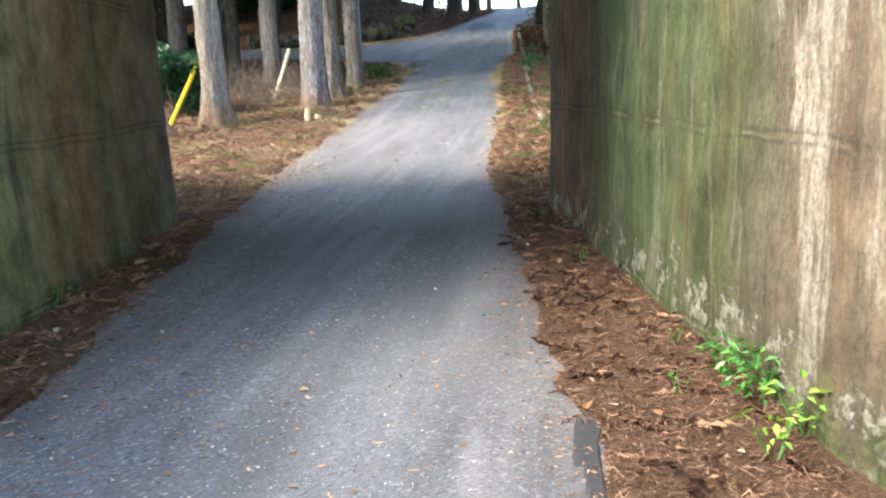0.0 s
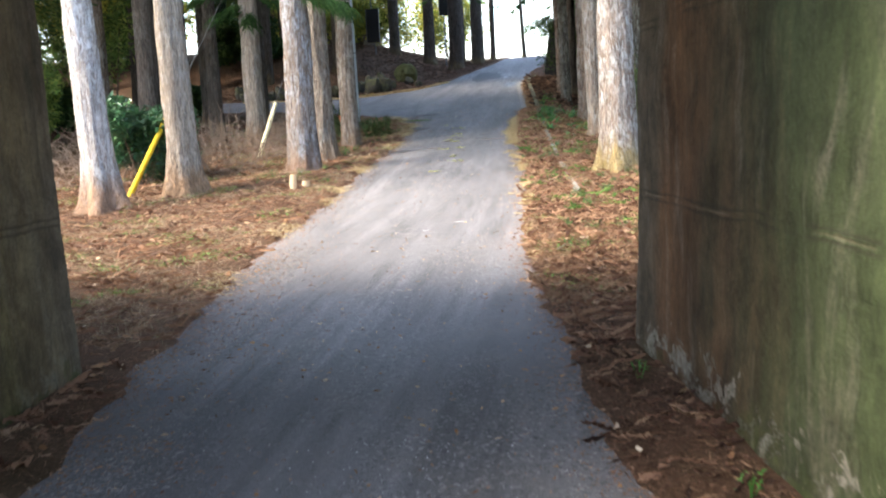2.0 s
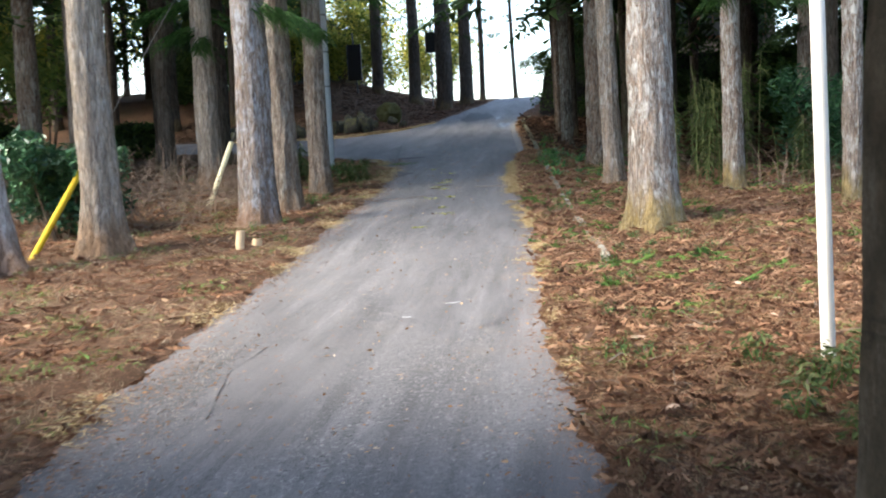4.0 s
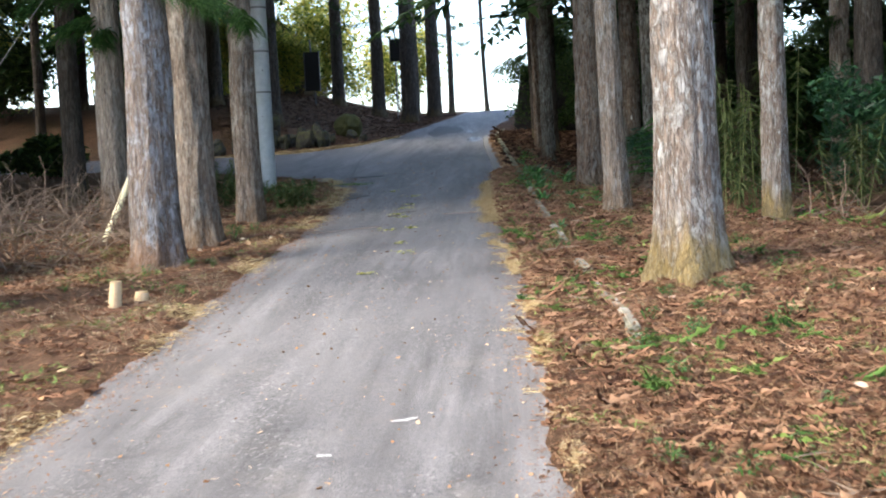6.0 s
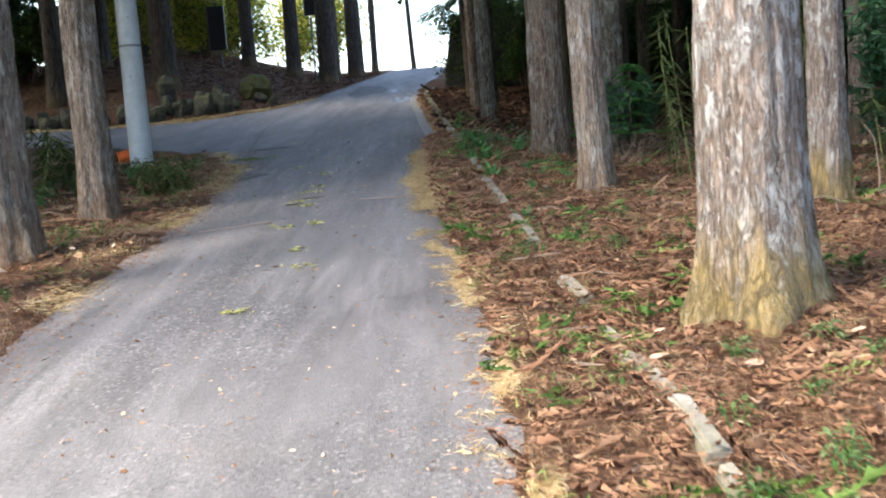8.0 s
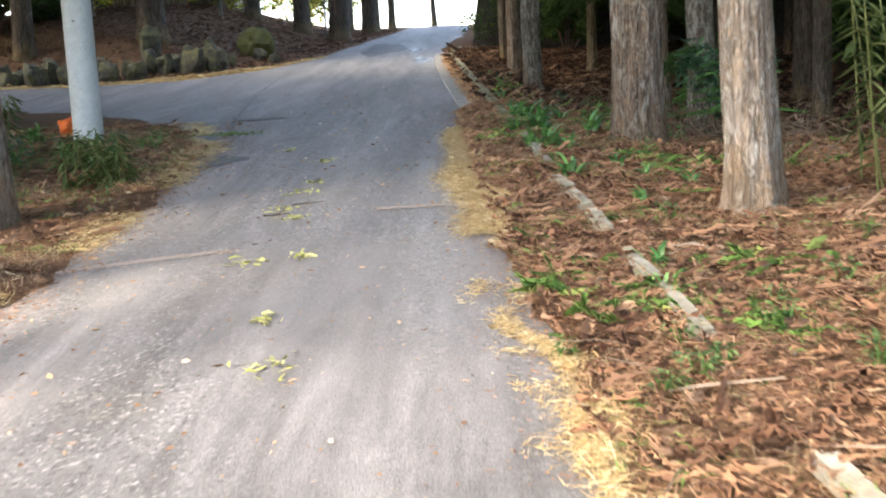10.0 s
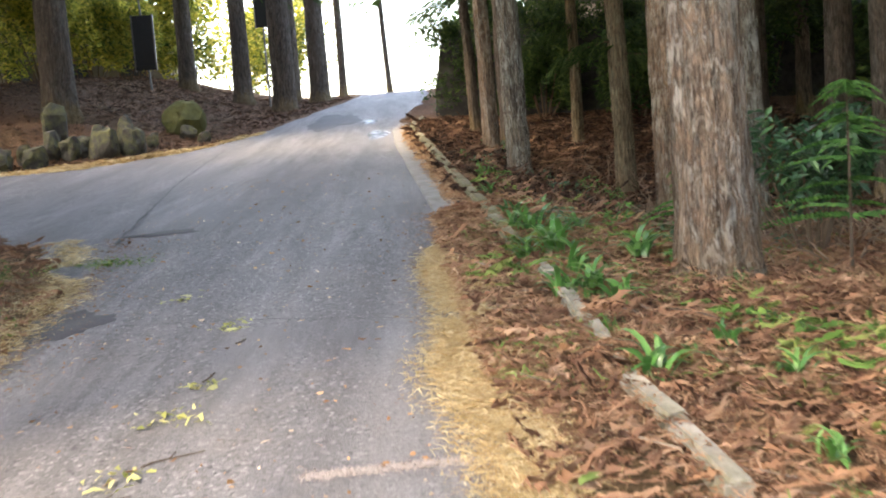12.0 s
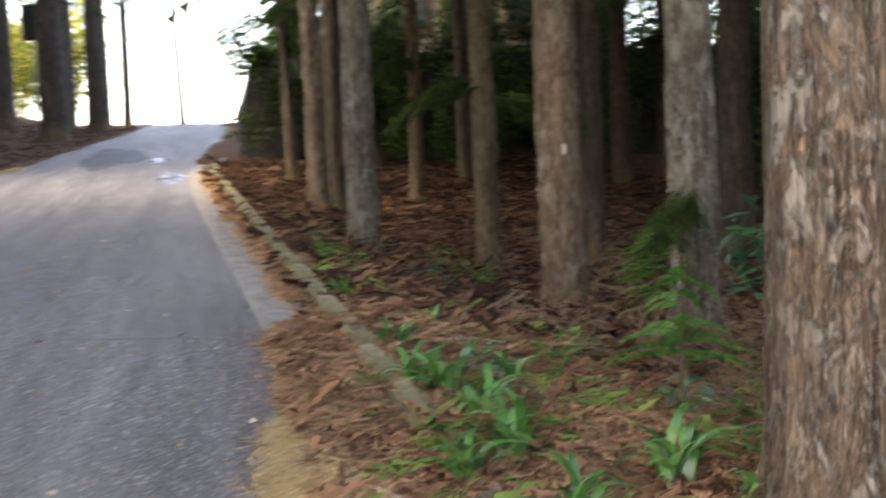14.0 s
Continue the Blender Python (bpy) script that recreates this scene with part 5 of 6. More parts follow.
CANE = plain("bamboo_cane", (0.13, 0.15, 0.05), 0.5)
STRAPOLIVE = island_material("bamboo_leaf", ((0.0, (0.035, 0.060, 0.018)), (0.7, (0.075, 0.105, 0.033)), (1.0, (0.16, 0.18, 0.075))), 0.55, 0.3)
for i, (x, y, h) in enumerate([(1.15, 23.4, 1.6), (1.55, 23.9, 1.8), (0.85, 24.4, 1.5), (2.1, 24.6, 1.9), (1.3, 25.3, 1.7), (2.6, 23.3, 1.0), (-4.9, 26.5, 0.5), (-6.2, 26.8, 0.8), (-6.6, 27.6, 0.8)]):
    bamboo(x, y, h, 500 + i)


# dry brushwood behind the left trunks and fallen sticks under the trees
def brush(x, y, spread, h, count, seed, label, name="dry_brush"):
    r = random.Random(seed)
    bm = bmesh.new()
    for k in range(count):
        p = Vector((r.uniform(-spread, spread), r.uniform(-0.6, 0.6) * spread, r.uniform(-0.05, 0.1)))
        d = Vector((r.uniform(-1, 1), r.uniform(-1, 1), r.uniform(0.1, 1.4))).normalized()
        w = r.uniform(0.004, 0.011)
        for i in range(5):
            q = p + d * (h * r.uniform(0.14, 0.26))
            rod(bm, p, q, w * 0.85, w, 4)
            p = q
            d = (d + Vector((r.uniform(-0.5, 0.5), r.uniform(-0.5, 0.5), r.uniform(-0.55, 0.2)))).normalized()
            w *= 0.82
    e = new(name)
    e.location = (x, y, gz(x, y))
    part("twig_tangle", bm, DRYTWIG, e)["kind"] = "stuff"
    tagged(e, label, "brushwood", "dry brushwood")


DRYTWIG = plain("grey_dry_twig", (0.20, 0.145, 0.105), 0.9)
for i, (x, y, s, h, n) in enumerate([(-7.1, 21.9, 0.9, 1.3, 60), (-8.3, 22.6, 1.0, 1.3, 60), (-6.6, 23.2, 0.6, 1.1, 40), (-9.4, 23.8, 1.2, 1.0, 50), (-10.6, 20.2, 0.9, 1.2, 40), (-7.4, 25.8, 1.0, 0.7, 40), (-8.4, 24.4, 1.0, 1.1, 70), (-9.2, 26.0, 1.1, 1.1, 60), (-6.7, 24.9, 0.6, 0.8, 50), (-8.0, 27.4, 1.0, 0.9, 60), (-6.2, 24.2, 0.5, 0.7, 40), (-10.2, 22.4, 1.1, 1.1, 70), (-12.2, 22.6, 1.2, 1.1, 60), (-11.0, 24.8, 1.2, 1.0, 60), (-9.0, 20.9, 0.8, 0.9, 50), (-7.3, 28.3, 0.8, 0.7, 50)]):
    brush(x, y, s, h, n, 520 + i, "tangle of bare brown dry twigs")
for i, (x, y, s, h, n) in enumerate([(2.2, 22.6, 0.8, 0.8, 30), (1.0, 26.0, 0.7, 0.6, 26), (0.6, 31.8, 0.9, 0.5, 30), (1.2, 29.5, 0.9, 0.5, 26), (0.4, 33.6, 1.0, 0.5, 30), (2.2, 31.0, 1.2, 0.6, 30), (0.6, 37.5, 1.2, 0.5, 30), (2.4, 35.0, 1.3, 0.6, 30)]):
    brush(x, y, s, h, n, 540 + i, "fallen bare sticks on the forest floor", "fallen_sticks")


for i in range(34):
    y_ = rh.uniform(27.5, 38)
    x_ = float(np.interp(y_, KERB_Y, KERB_X)) + 0.25 + rh.uniform(0, 2.2)
    herb(x_, y_, rh.uniform(0.16, 0.34), 36, 700 + i, BROADLEAF if i % 3 else STRAPLEAF, "low dark green weed under the cedars")
for i in range(10):
    y_ = rh.uniform(29.5, 37.5)
    x_ = float(np.interp(y_, KERB_Y, KERB_X)) + rh.uniform(1.6, 4.2)
    brush(x_, y_, 0.8, 0.6, 26, 560 + i, "fallen bare sticks on the forest floor", "fallen_sticks")
for i, (x, y, z, a) in enumerate([(-9.24, 42.9, 3.2, -1.0), (-9.24, 42.9, 3.8, -2.4), (-9.24, 42.9, 4.2, 0.2), (-11.6, 45.0, 2.8, -0.8), (-11.6, 45.0, 3.4, -2.2), (-9.0, 54.0, 3.4, -1.2), (-7.2, 53.0, 3.2, -0.4), (-7.2, 53.0, 3.8, -2.6), (-5.68, 50.6, 3.6, -2.2), (-5.68, 50.6, 3.2, -0.4), (-5.0, 54.0, 3.4, -0.9), (-12.6, 47.5, 3.0, -1.4)]):
    bough(x, y, gz(x, y) + z, a, 1.7 + 0.3 * (i % 3), 30, 260 + i, label="dark drooping cedar bough against the light")


# ---------------------------------------------------------------- litter
def strips(name, xs, ys, zs, length, width, curl, seed, material, label, rise=0.5):
    """Many small bent strips in one mesh."""
    g = np.random.default_rng(seed)
    m = len(xs)
    a = g.uniform(0, 2 * np.pi, m)
    pitch = g.normal(0, rise, m) * 0.6
    d = np.stack([np.cos(a) * np.cos(pitch), np.sin(a) * np.cos(pitch), np.sin(pitch)], -1)
    s = np.stack([-np.sin(a), np.cos(a), g.normal(0, 0.5, m)], -1)
    l = (length[0] + (length[1] - length[0]) * g.random(m) ** 1.6)[:, None]
    w = g.uniform(width[0], width[1], m)[:, None]
    c = np.stack([xs, ys, zs], -1)
    bend = s * (g.normal(0, curl, m)[:, None] * l) + np.array([0, 0, 1.0]) * (g.normal(0, curl * 0.6, m)[:, None] * l)
    p0, p1, p2 = c - d * l / 2, c + bend, c + d * l / 2
    v5 = np.stack([p0 - s * w * 0.3, p0 + s * w * 0.3, p1 - s * w * 0.5, p1 + s * w * 0.5, p2], 1).reshape(-1, 3)
    b = (np.arange(m) * 5)[:, None]
    f = np.concatenate([b + np.array([0, 1, 3, 2]), b + np.array([2, 3, 4])], 1).ravel()
    me = bpy.data.meshes.new(name)
    me.vertices.add(len(v5))
    me.vertices.foreach_set("co", v5.ravel().astype(np.float32))
    me.loops.add(f.size)
    me.loops.foreach_set("vertex_index", f.astype(np.int32))
    me.polygons.add(2 * m)
    me.polygons.foreach_set("loop_start", (np.arange(m)[:, None] * 7 + np.array([0, 4])).ravel().astype(np.int32))
    me.update(calc_edges=True)
    me.materials.append(material)
    return tagged(new(name, me), label, "litter", kind="stuff")


def fronds(name, xs, ys, zs, length, seed, material, label, knots=16):
    """Fallen cedar sprays, each a bent stem with tapering leaflets on both sides."""
    g = np.random.default_rng(seed)
    m = len(xs)
    s = np.arange(knots + 1) / knots
    u = np.concatenate([s, s, s[1:] + 0.13, s[1:] + 0.13])
    side = 0.30 * (1 - 0.75 * s[1:]) * (0.35 + 0.65 * np.minimum(1, s[1:] * 4))
    v = np.concatenate([-0.014 * (1.1 - s), 0.014 * (1.1 - s), -side, side])
    l = g.uniform(length[0], length[1], m)[:, None]
    v = v[None] * g.uniform(0.5, 1.0, m)[:, None] + (g.normal(0, 0.22, m)[:, None]) * u[None] ** 2
    u = np.repeat(u[None], m, 0) - 0.5
    w = g.normal(0, 0.16, m)[:, None] * (u + 0.5) ** 2 + g.normal(0, 0.10, m)[:, None] * u + g.normal(0, 0.05, u.shape)
    roll, a = g.normal(0, 0.35, m)[:, None], g.uniform(0, 2 * np.pi, m)[:, None]
    w = np.maximum(w + v * np.sin(roll), -0.06)
    px, py, pz = xs[:, None] + l * (u * np.cos(a) - v * np.sin(a)), ys[:, None] + l * (u * np.sin(a) + v * np.cos(a)), zs[:, None] + l * w
    co = np.stack([px, py, pz], -1).reshape(-1, 3)
    n0, n1 = knots + 1, 2 * (knots + 1)
    tris = []
    for i in range(knots):
        tris += [(i, n0 + i, n0 + i + 1), (i, n0 + i + 1, i + 1)]
        tris += [(i, n0 + i, n1 + i), (n0 + i, i, n1 + knots + i)]
    f = ((np.arange(m) * (n1 + 2 * knots))[:, None, None] + np.array(tris)[None]).reshape(-1)
    me = bpy.data.meshes.new(name)
    me.vertices.add(len(co))
    me.vertices.foreach_set("co", co.ravel().astype(np.float32))
    me.loops.add(f.size)
    me.loops.foreach_set("vertex_index", f.astype(np.int32))
    me.polygons.add(f.size // 3)
    me.polygons.foreach_set("loop_start", np.arange(0, f.size, 3).astype(np.int32))
    me.update(calc_edges=True)
    me.materials.append(material)
    return tagged(new(name, me), label, "litter", kind="stuff")


# Darker copy of the dry frond colours, standing in for shaded ground.
DARKFROND = island_material("shaded_cedar_frond", ((0.0, (0.05, 0.026, 0.017)), (0.4, (0.13, 0.066, 0.040)), (0.8, (0.23, 0.125, 0.075)), (1.0, (0.36, 0.23, 0.14))), 0.9, 0.1)


# Darker again: deep shade of bank and wood floor put into the colour.
SHADELITTER = island_material("deep_shade_litter", ((0.0, (0.028, 0.017, 0.012)), (0.4, (0.075, 0.040, 0.027)), (0.8, (0.15, 0.085, 0.055)), (1.0, (0.27, 0.17, 0.11))), 0.9, 0.05)


def scatter(count, x0, x1, y0, y1, keep, seed, dense=1.0):
    g = np.random.default_rng(seed)
    xs, ys = g.uniform(x0, x1, count), y0 + (y1 - y0) * g.random(count) ** dense
    k = keep(xs, ys)
    xs, ys = xs[k], ys[k]
    return xs, ys, ground_z(xs, ys) + 0.006 + 0.03 * g.random(len(xs)) ** 2


def off_lane(x, y):
    inside = (y < 9.85) & ((x > wall_line_r(y) - 0.02) | (x < wall_line_l(y) + 0.02))
    return (on_road(x, y) < 0.45) & ~inside & (x > -1.0e3)


ORANGENEEDLE = island_material("orange_needle", ((0.0, (0.22, 0.115, 0.06)), (0.5, (0.38, 0.22, 0.12)), (1.0, (0.56, 0.40, 0.25))), 0.85, 0.15)
DRYGRASS = island_material("dry_grass_blade", ((0.0, (0.17, 0.10, 0.05)), (0.5, (0.36, 0.25, 0.14)), (0.85, (0.50, 0.39, 0.24)), (1.0, (0.22, 0.27, 0.09))), 0.85, 0.2)
PALEGRASS = island_material("pale_dry_grass", ((0.0, (0.22, 0.14, 0.085)), (0.5, (0.42, 0.31, 0.20)), (0.9, (0.56, 0.46, 0.32)), (1.0, (0.22, 0.27, 0.09))), 0.85, 0.2)
TANLEAF = island_material("dead_leaf", ((0.0, (0.16, 0.075, 0.035)), (0.5, (0.36, 0.20, 0.10)), (0.85, (0.52, 0.36, 0.22)), (1.0, (0.66, 0.54, 0.40))), 0.85, 0.15)
GREENBIT = island_material("green_sprig", ((0.0, (0.05, 0.12, 0.025)), (0.6, (0.13, 0.24, 0.055)), (1.0, (0.28, 0.34, 0.10))), 0.7, 0.2)
near_r = lambda x, y: off_lane(x, y) & (x < right_edge(y) + 4.2)
near_l = lambda x, y: off_lane(x, y) & (x > left_edge(y) - 5.5)
xs, ys, zs = scatter(170000, -2.3, 3.8, 9.5, 32, near_r, 1, 0.9)
strips("needle_litter", xs, ys, zs, (0.02, 0.08), (0.0016, 0.0045), 0.28, 2, DRYFROND, "loose brown cedar fronds covering the verge", 0.45)
xs, ys, zs = scatter(26000, -2.3, 3.8, 9.5, 33, near_r, 31, 0.9)
fronds("cedar_fronds", xs, ys, zs + 0.012, (0.08, 0.26), 32, DRYFROND, "fallen reddish-brown cedar sprays covering the verge")
xs, ys, zs = scatter(170000, -2.3, 3.4, 10, 32, lambda x, y: near_r(x, y) & (wave(x, y, 1.7, 5.0) + 0.8 * wave(x, y, 6.3, 2.0) > -0.5), 33, 0.9)
strips("loose_needles", xs, ys, zs + 0.022, (0.03, 0.10), (0.0012, 0.0030), 0.32, 34, ORANGENEEDLE, "fine orange-brown needles lying loose over the litter", 0.6)
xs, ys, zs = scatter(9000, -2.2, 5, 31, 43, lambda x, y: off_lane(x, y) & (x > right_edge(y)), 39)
fronds("cedar_fronds", xs, ys, zs + 0.01, (0.16, 0.4), 40, SHADELITTER, "fallen brown cedar sprays under the trees, coloured dark for shade")
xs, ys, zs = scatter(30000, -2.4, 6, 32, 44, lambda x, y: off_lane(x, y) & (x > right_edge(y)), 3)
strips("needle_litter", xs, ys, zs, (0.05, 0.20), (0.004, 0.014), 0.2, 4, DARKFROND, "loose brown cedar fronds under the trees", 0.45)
xs, ys, zs = scatter(40000, -0.6, 1.2, 2.2, 10, lambda x, y: off_lane(x, y) & (x > right_edge(y) - 0.1), 5)
strips("needle_litter", xs, ys, zs, (0.015, 0.075), (0.002, 0.006), 0.25, 6, DARKFROND, "brown leaf litter along the underpass wall", 0.35)
xs, ys, zs = scatter(1100, -0.6, 1.2, 2.2, 10, lambda x, y: off_lane(x, y) & (x > right_edge(y) - 0.05), 35)
fronds("cedar_fronds", xs, ys, zs, (0.06, 0.2), 36, DARKFROND, "fallen brown cedar sprays along the underpass wall")
xs, ys, zs = scatter(10000, -10, -2.0, 3.5, 31, near_l, 37)
fronds("cedar_fronds", xs, ys, zs, (0.08, 0.26), 38, DRYFROND, "fallen reddish-brown cedar sprays on the bare verge")
xs, ys, zs = scatter(110000, -10, -2.0, 3.5, 31, near_l, 7)
strips("needle_litter", xs, ys, zs, (0.03, 0.13), (0.002, 0.006), 0.2, 8, DRYFROND, "loose brown cedar fronds on the bare verge", 0.4)
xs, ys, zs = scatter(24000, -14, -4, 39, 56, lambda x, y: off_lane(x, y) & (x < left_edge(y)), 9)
strips("needle_litter", xs, ys, zs, (0.10, 0.34), (0.01, 0.028), 0.16, 10, SHADELITTER, "brown needle litter on the bank, coloured dark for shade", 0.4)
xs, ys, zs = scatter(30000, -10, 4.5, 3, 31, lambda x, y: near_r(x, y) | near_l(x, y), 11)
xs, ys, zs = xs[:2600], ys[:2600], zs[:2600]
strips("dead_leaves", xs, ys, zs + 0.012, (0.03, 0.085), (0.02, 0.045), 0.16, 12, TANLEAF, "scattered tan dead leaves", 0.25)
xs, ys, zs = scatter(90000, -10, 4.5, 11, 31, lambda x, y: (near_r(x, y) | near_l(x, y)) & (wave(x, y, 3.3, 4.0) + 0.7 * wave(x, y, 8.0, 1.0) > 0.5), 13)
strips("green_sprigs", xs, ys, zs + 0.035, (0.04, 0.12), (0.003, 0.009), 0.2, 14, GREENBIT, "green sprigs and moss patches in the litter", 0.6)
xs, ys, zs = scatter(5000, -2.0, 3.0, 15, 34, lambda x, y: near_r(x, y) & (wave(x, y, 1.9, 2.0) + 0.7 * wave(x, y, 6.0, 3.0) > 0.55), 41)
fronds("green_cedar_fronds", xs, ys, zs + 0.02, (0.12, 0.3), 42, GREENBIT, "fresh green cedar sprays fallen on the litter")
xs, ys, zs = scatter(60000, -2.0, 3.4, 10.5, 31, lambda x, y: near_r(x, y) & (wave(x, y, 2.6, 7.0) + 0.6 * wave(x, y, 9.0, 2.0) > -0.15), 45)
strips("dry_grass", xs, ys, zs + 0.02, (0.04, 0.12), (0.0012, 0.003), 0.2, 46, DRYGRASS, "fine dry grass and needles standing up from the litter", 1.3)
xs, ys, zs = scatter(90000, -9.0, -3.0, 10.0, 30, lambda x, y: near_l(x, y) & (wave(x, y, 2.2, 3.0) + 0.6 * wave(x, y, 8.0, 5.0) > 0.0), 47)
strips("dry_grass", xs, ys, zs + 0.015, (0.04, 0.13), (0.0015, 0.0036), 0.2, 48, PALEGRASS, "fine dry grass and needles standing up from the litter", 1.2)
xs, ys, zs = scatter(9000, -2.0, 4.0, 10, 31, near_r, 15)
strips("dry_sticks", xs[:700], ys[:700], zs[:700] + 0.02, (0.15, 0.6), (0.006, 0.014), 0.08, 16, TWIG, "thin dry sticks lying in the litter", 0.25)

# straw along the asphalt's edges
g = np.random.default_rng(17)
STRAW_Y = [13, 16, 18, 20, 21.5, 22.3, 23, 24, 25, 26, 27, 28, 29, 30, 30.7]
STRAW_X = [-1.0, -1.2, -1.28, -1.36, -1.52, -1.66, -1.72, -1.74, -1.77, -1.87, -1.91, -1.90, -1.91, -1.88, -1.86]
STRAW_HALF = [0.05, 0.06, 0.07, 0.08, 0.10, 0.11, 0.12, 0.17, 0.19, 0.17, 0.16, 0.17, 0.13, 0.08, 0.04]
sy = 13 + 17.7 * g.random(90000) ** 0.55
sxx = np.interp(sy, STRAW_Y, STRAW_X) + np.interp(sy, STRAW_Y, STRAW_HALF) * (g.normal(0, 0.55, len(sy)) + 0.35 * wave(sy * 0, sy, 3.1, 2.0))
clump = 0.8 * wave(sxx * 2, sy, 2.9, 2.0) + 0.7 * wave(sxx * 2, sy, 7.3) + 1.5 * smooth(23.6, 24.8, sy) - 1.6 * smooth(27.6, 29.8, sy) - 0.15
k = clump + g.normal(0, 0.25, len(sy)) > 0.25
sxx, sy = sxx[k], sy[k]
sz = np.maximum(ground_z(sxx, sy), road_z(sy) - 0.012) + 0.012 + 0.022 * g.random(len(sy))
strips("dry_straw", sxx, sy, sz, (0.03, 0.11), (0.002, 0.005), 0.14, 18, STRAW, "yellow cut straw along the asphalt's edge", 0.3)
sy = 11 + 20 * g.random(22000) ** 0.7
sxx = left_edge(sy) + g.normal(-0.03, 0.10, len(sy)) - 0.3 * smooth(28.5, 31, sy)
k = wave(sxx, sy, 3.1, 5.0) + 0.6 * smooth(23, 27, sy) > 0.1
sxx, sy = sxx[k], sy[k]
sz = np.maximum(ground_z(sxx, sy), road_z(sy) - 0.012) + 0.012 + 0.016 * g.random(len(sy))
strips("dry_straw", sxx, sy, sz, (0.03, 0.11), (0.002, 0.006), 0.12, 19, STRAW, "yellow cut straw along the asphalt's edge", 0.2)
sxx = np.concatenate([g.uniform(-12, -5.3, 5000)])
sy = np.interp(sxx, SIDE_FAR_X, SIDE_FAR_Y) + g.normal(0.08, 0.16, len(sxx))
sz = np.maximum(ground_z(sxx, sy), base_z(sxx, sy)) + 0.02
strips("dry_straw", sxx, sy, sz, (0.08, 0.25), (0.008, 0.016), 0.12, 20, STRAW, "yellow cut straw along the side lane", 0.25)
g2 = np.random.default_rng(77)
sy = 26 + 16 * g2.random(26000) ** 1.6
sxx = np.where(sy > 30.6, np.maximum(np.interp(sy, KERB_Y, KERB_X) - 0.05 - g2.exponential(0.09, len(sy)), right_edge(sy) + 0.16 + 0.1 * g2.random(len(sy))), right_edge(sy) - 0.05 + 0.40 * g2.random(len(sy)))
k = wave(sxx, sy, 4.0, 2.5) + g2.normal(0, 0.4, len(sy)) > -0.2
sxx, sy = sxx[k], sy[k]
strips("needle_litter", sxx, sy, road_z(sy) + 0.02 + 0.02 * g2.random(len(sy)), (0.04, 0.16), (0.003, 0.009), 0.2, 23, ORANGENEEDLE, "orange-brown needles drifted against the kerb", 0.3)
# needles strewn over the kerb
sy = 18 + 25 * g2.random(9000) ** 1.2
sxx = np.interp(sy, KERB_Y, KERB_X) + g2.normal(0.02, 0.07, len(sy))
k = wave(sxx * 2, sy, 2.0, 1.5) + g2.normal(0, 0.3, len(sy)) > -0.1
sxx, sy = sxx[k], sy[k]
strips("needle_litter", sxx, sy, road_z(sy) + 0.066 + 0.012 * g2.random(len(sy)), (0.03, 0.12), (0.003, 0.010), 0.2, 24, DRYFROND, "brown needles strewn over the kerb stones", 0.2)
# soil and needles thinning out onto the asphalt
sy = 3 + 28 * g2.random(40000)
left = g2.random(len(sy)) < 0.6
d_ = g2.exponential(0.2, len(sy))
sxx = np.where(left, left_edge(sy) - 0.08 + d_ * np.where(sy < 15, 1.5, 0.7), right_edge(sy) + 0.08 - d_ * 0.6)
k = (sxx > left_edge(sy) - 0.15) & (sxx < right_edge(sy) + 0.15)
sxx, sy = sxx[k], sy[k]
sz = np.array([lane_z(a_, b_) for a_, b_ in zip(sxx, sy)]) + 0.007
strips("needle_crumbs", sxx, sy, sz, (0.006, 0.05), (0.003, 0.010), 0.15, 25, DRYFROND, "crumbled needles and soil along the asphalt's edges", 0.08)
# pale dust in a band beside the left edge, and pale flecks for aggregate glints in the middle
g3 = np.random.default_rng(91)
sy = 2.5 + 12 * g3.random(16000)
sxx = left_edge(sy) + 0.42 + g3.normal(0, 0.13, len(sy)) + 0.08 * wave(sy * 0, sy, 0.9, 2.0)
k = wave(sxx * 3, sy, 1.6, 4.0) + g3.normal(0, 0.5, len(sy)) > -0.2
sxx, sy = sxx[k], sy[k]
sz = np.array([lane_z(a_, b_) for a_, b_ in zip(sxx, sy)]) + 0.006
strips("road_dust", sxx, sy, sz, (0.006, 0.02), (0.003, 0.009), 0.1, 92, DUST, "pale dust and grit lying along the lane", 0.03)
sy = 2.5 + 5.5 * g3.random(1500) ** 1.3
sxx = -0.95 + g3.normal(0, 0.45, len(sy)) - 0.06 * sy
k = (sxx > left_edge(sy)) & (sxx < right_edge(sy))
sxx, sy = sxx[k], sy[k]
sz = np.array([lane_z(a_, b_) for a_, b_ in zip(sxx, sy)]) + 0.006
strips("loose_chips", sxx, sy, sz, (0.006, 0.016), (0.004, 0.010), 0.1, 93, CHALK, "pale flecks painted as glints of light aggregate in the worn asphalt", 0.1)
# two thin streaks of pale pinkish flecks across the lane
for k_, (a_, b_, n_) in enumerate((((-4.3, 23.80), (-3.3, 23.97), 5200), ((-2.50, 25.04), (-1.9, 25.12), 3600))):
    u = g3.random(n_)
    sxx = a_[0] + (b_[0] - a_[0]) * u + g3.normal(0, 0.03, n_)
    sy = a_[1] + (b_[1] - a_[1]) * u + g3.normal(0, 0.022, n_)
    sz = np.array([lane_z(p_, q_) for p_, q_ in zip(sxx, sy)]) + 0.005
    strips("sand_streak", sxx, sy, sz, (0.004, 0.014), (0.003, 0.008), 0.05, 94 + k_, PINKISH, "thin pale pinkish streak across the lane", 0.03)
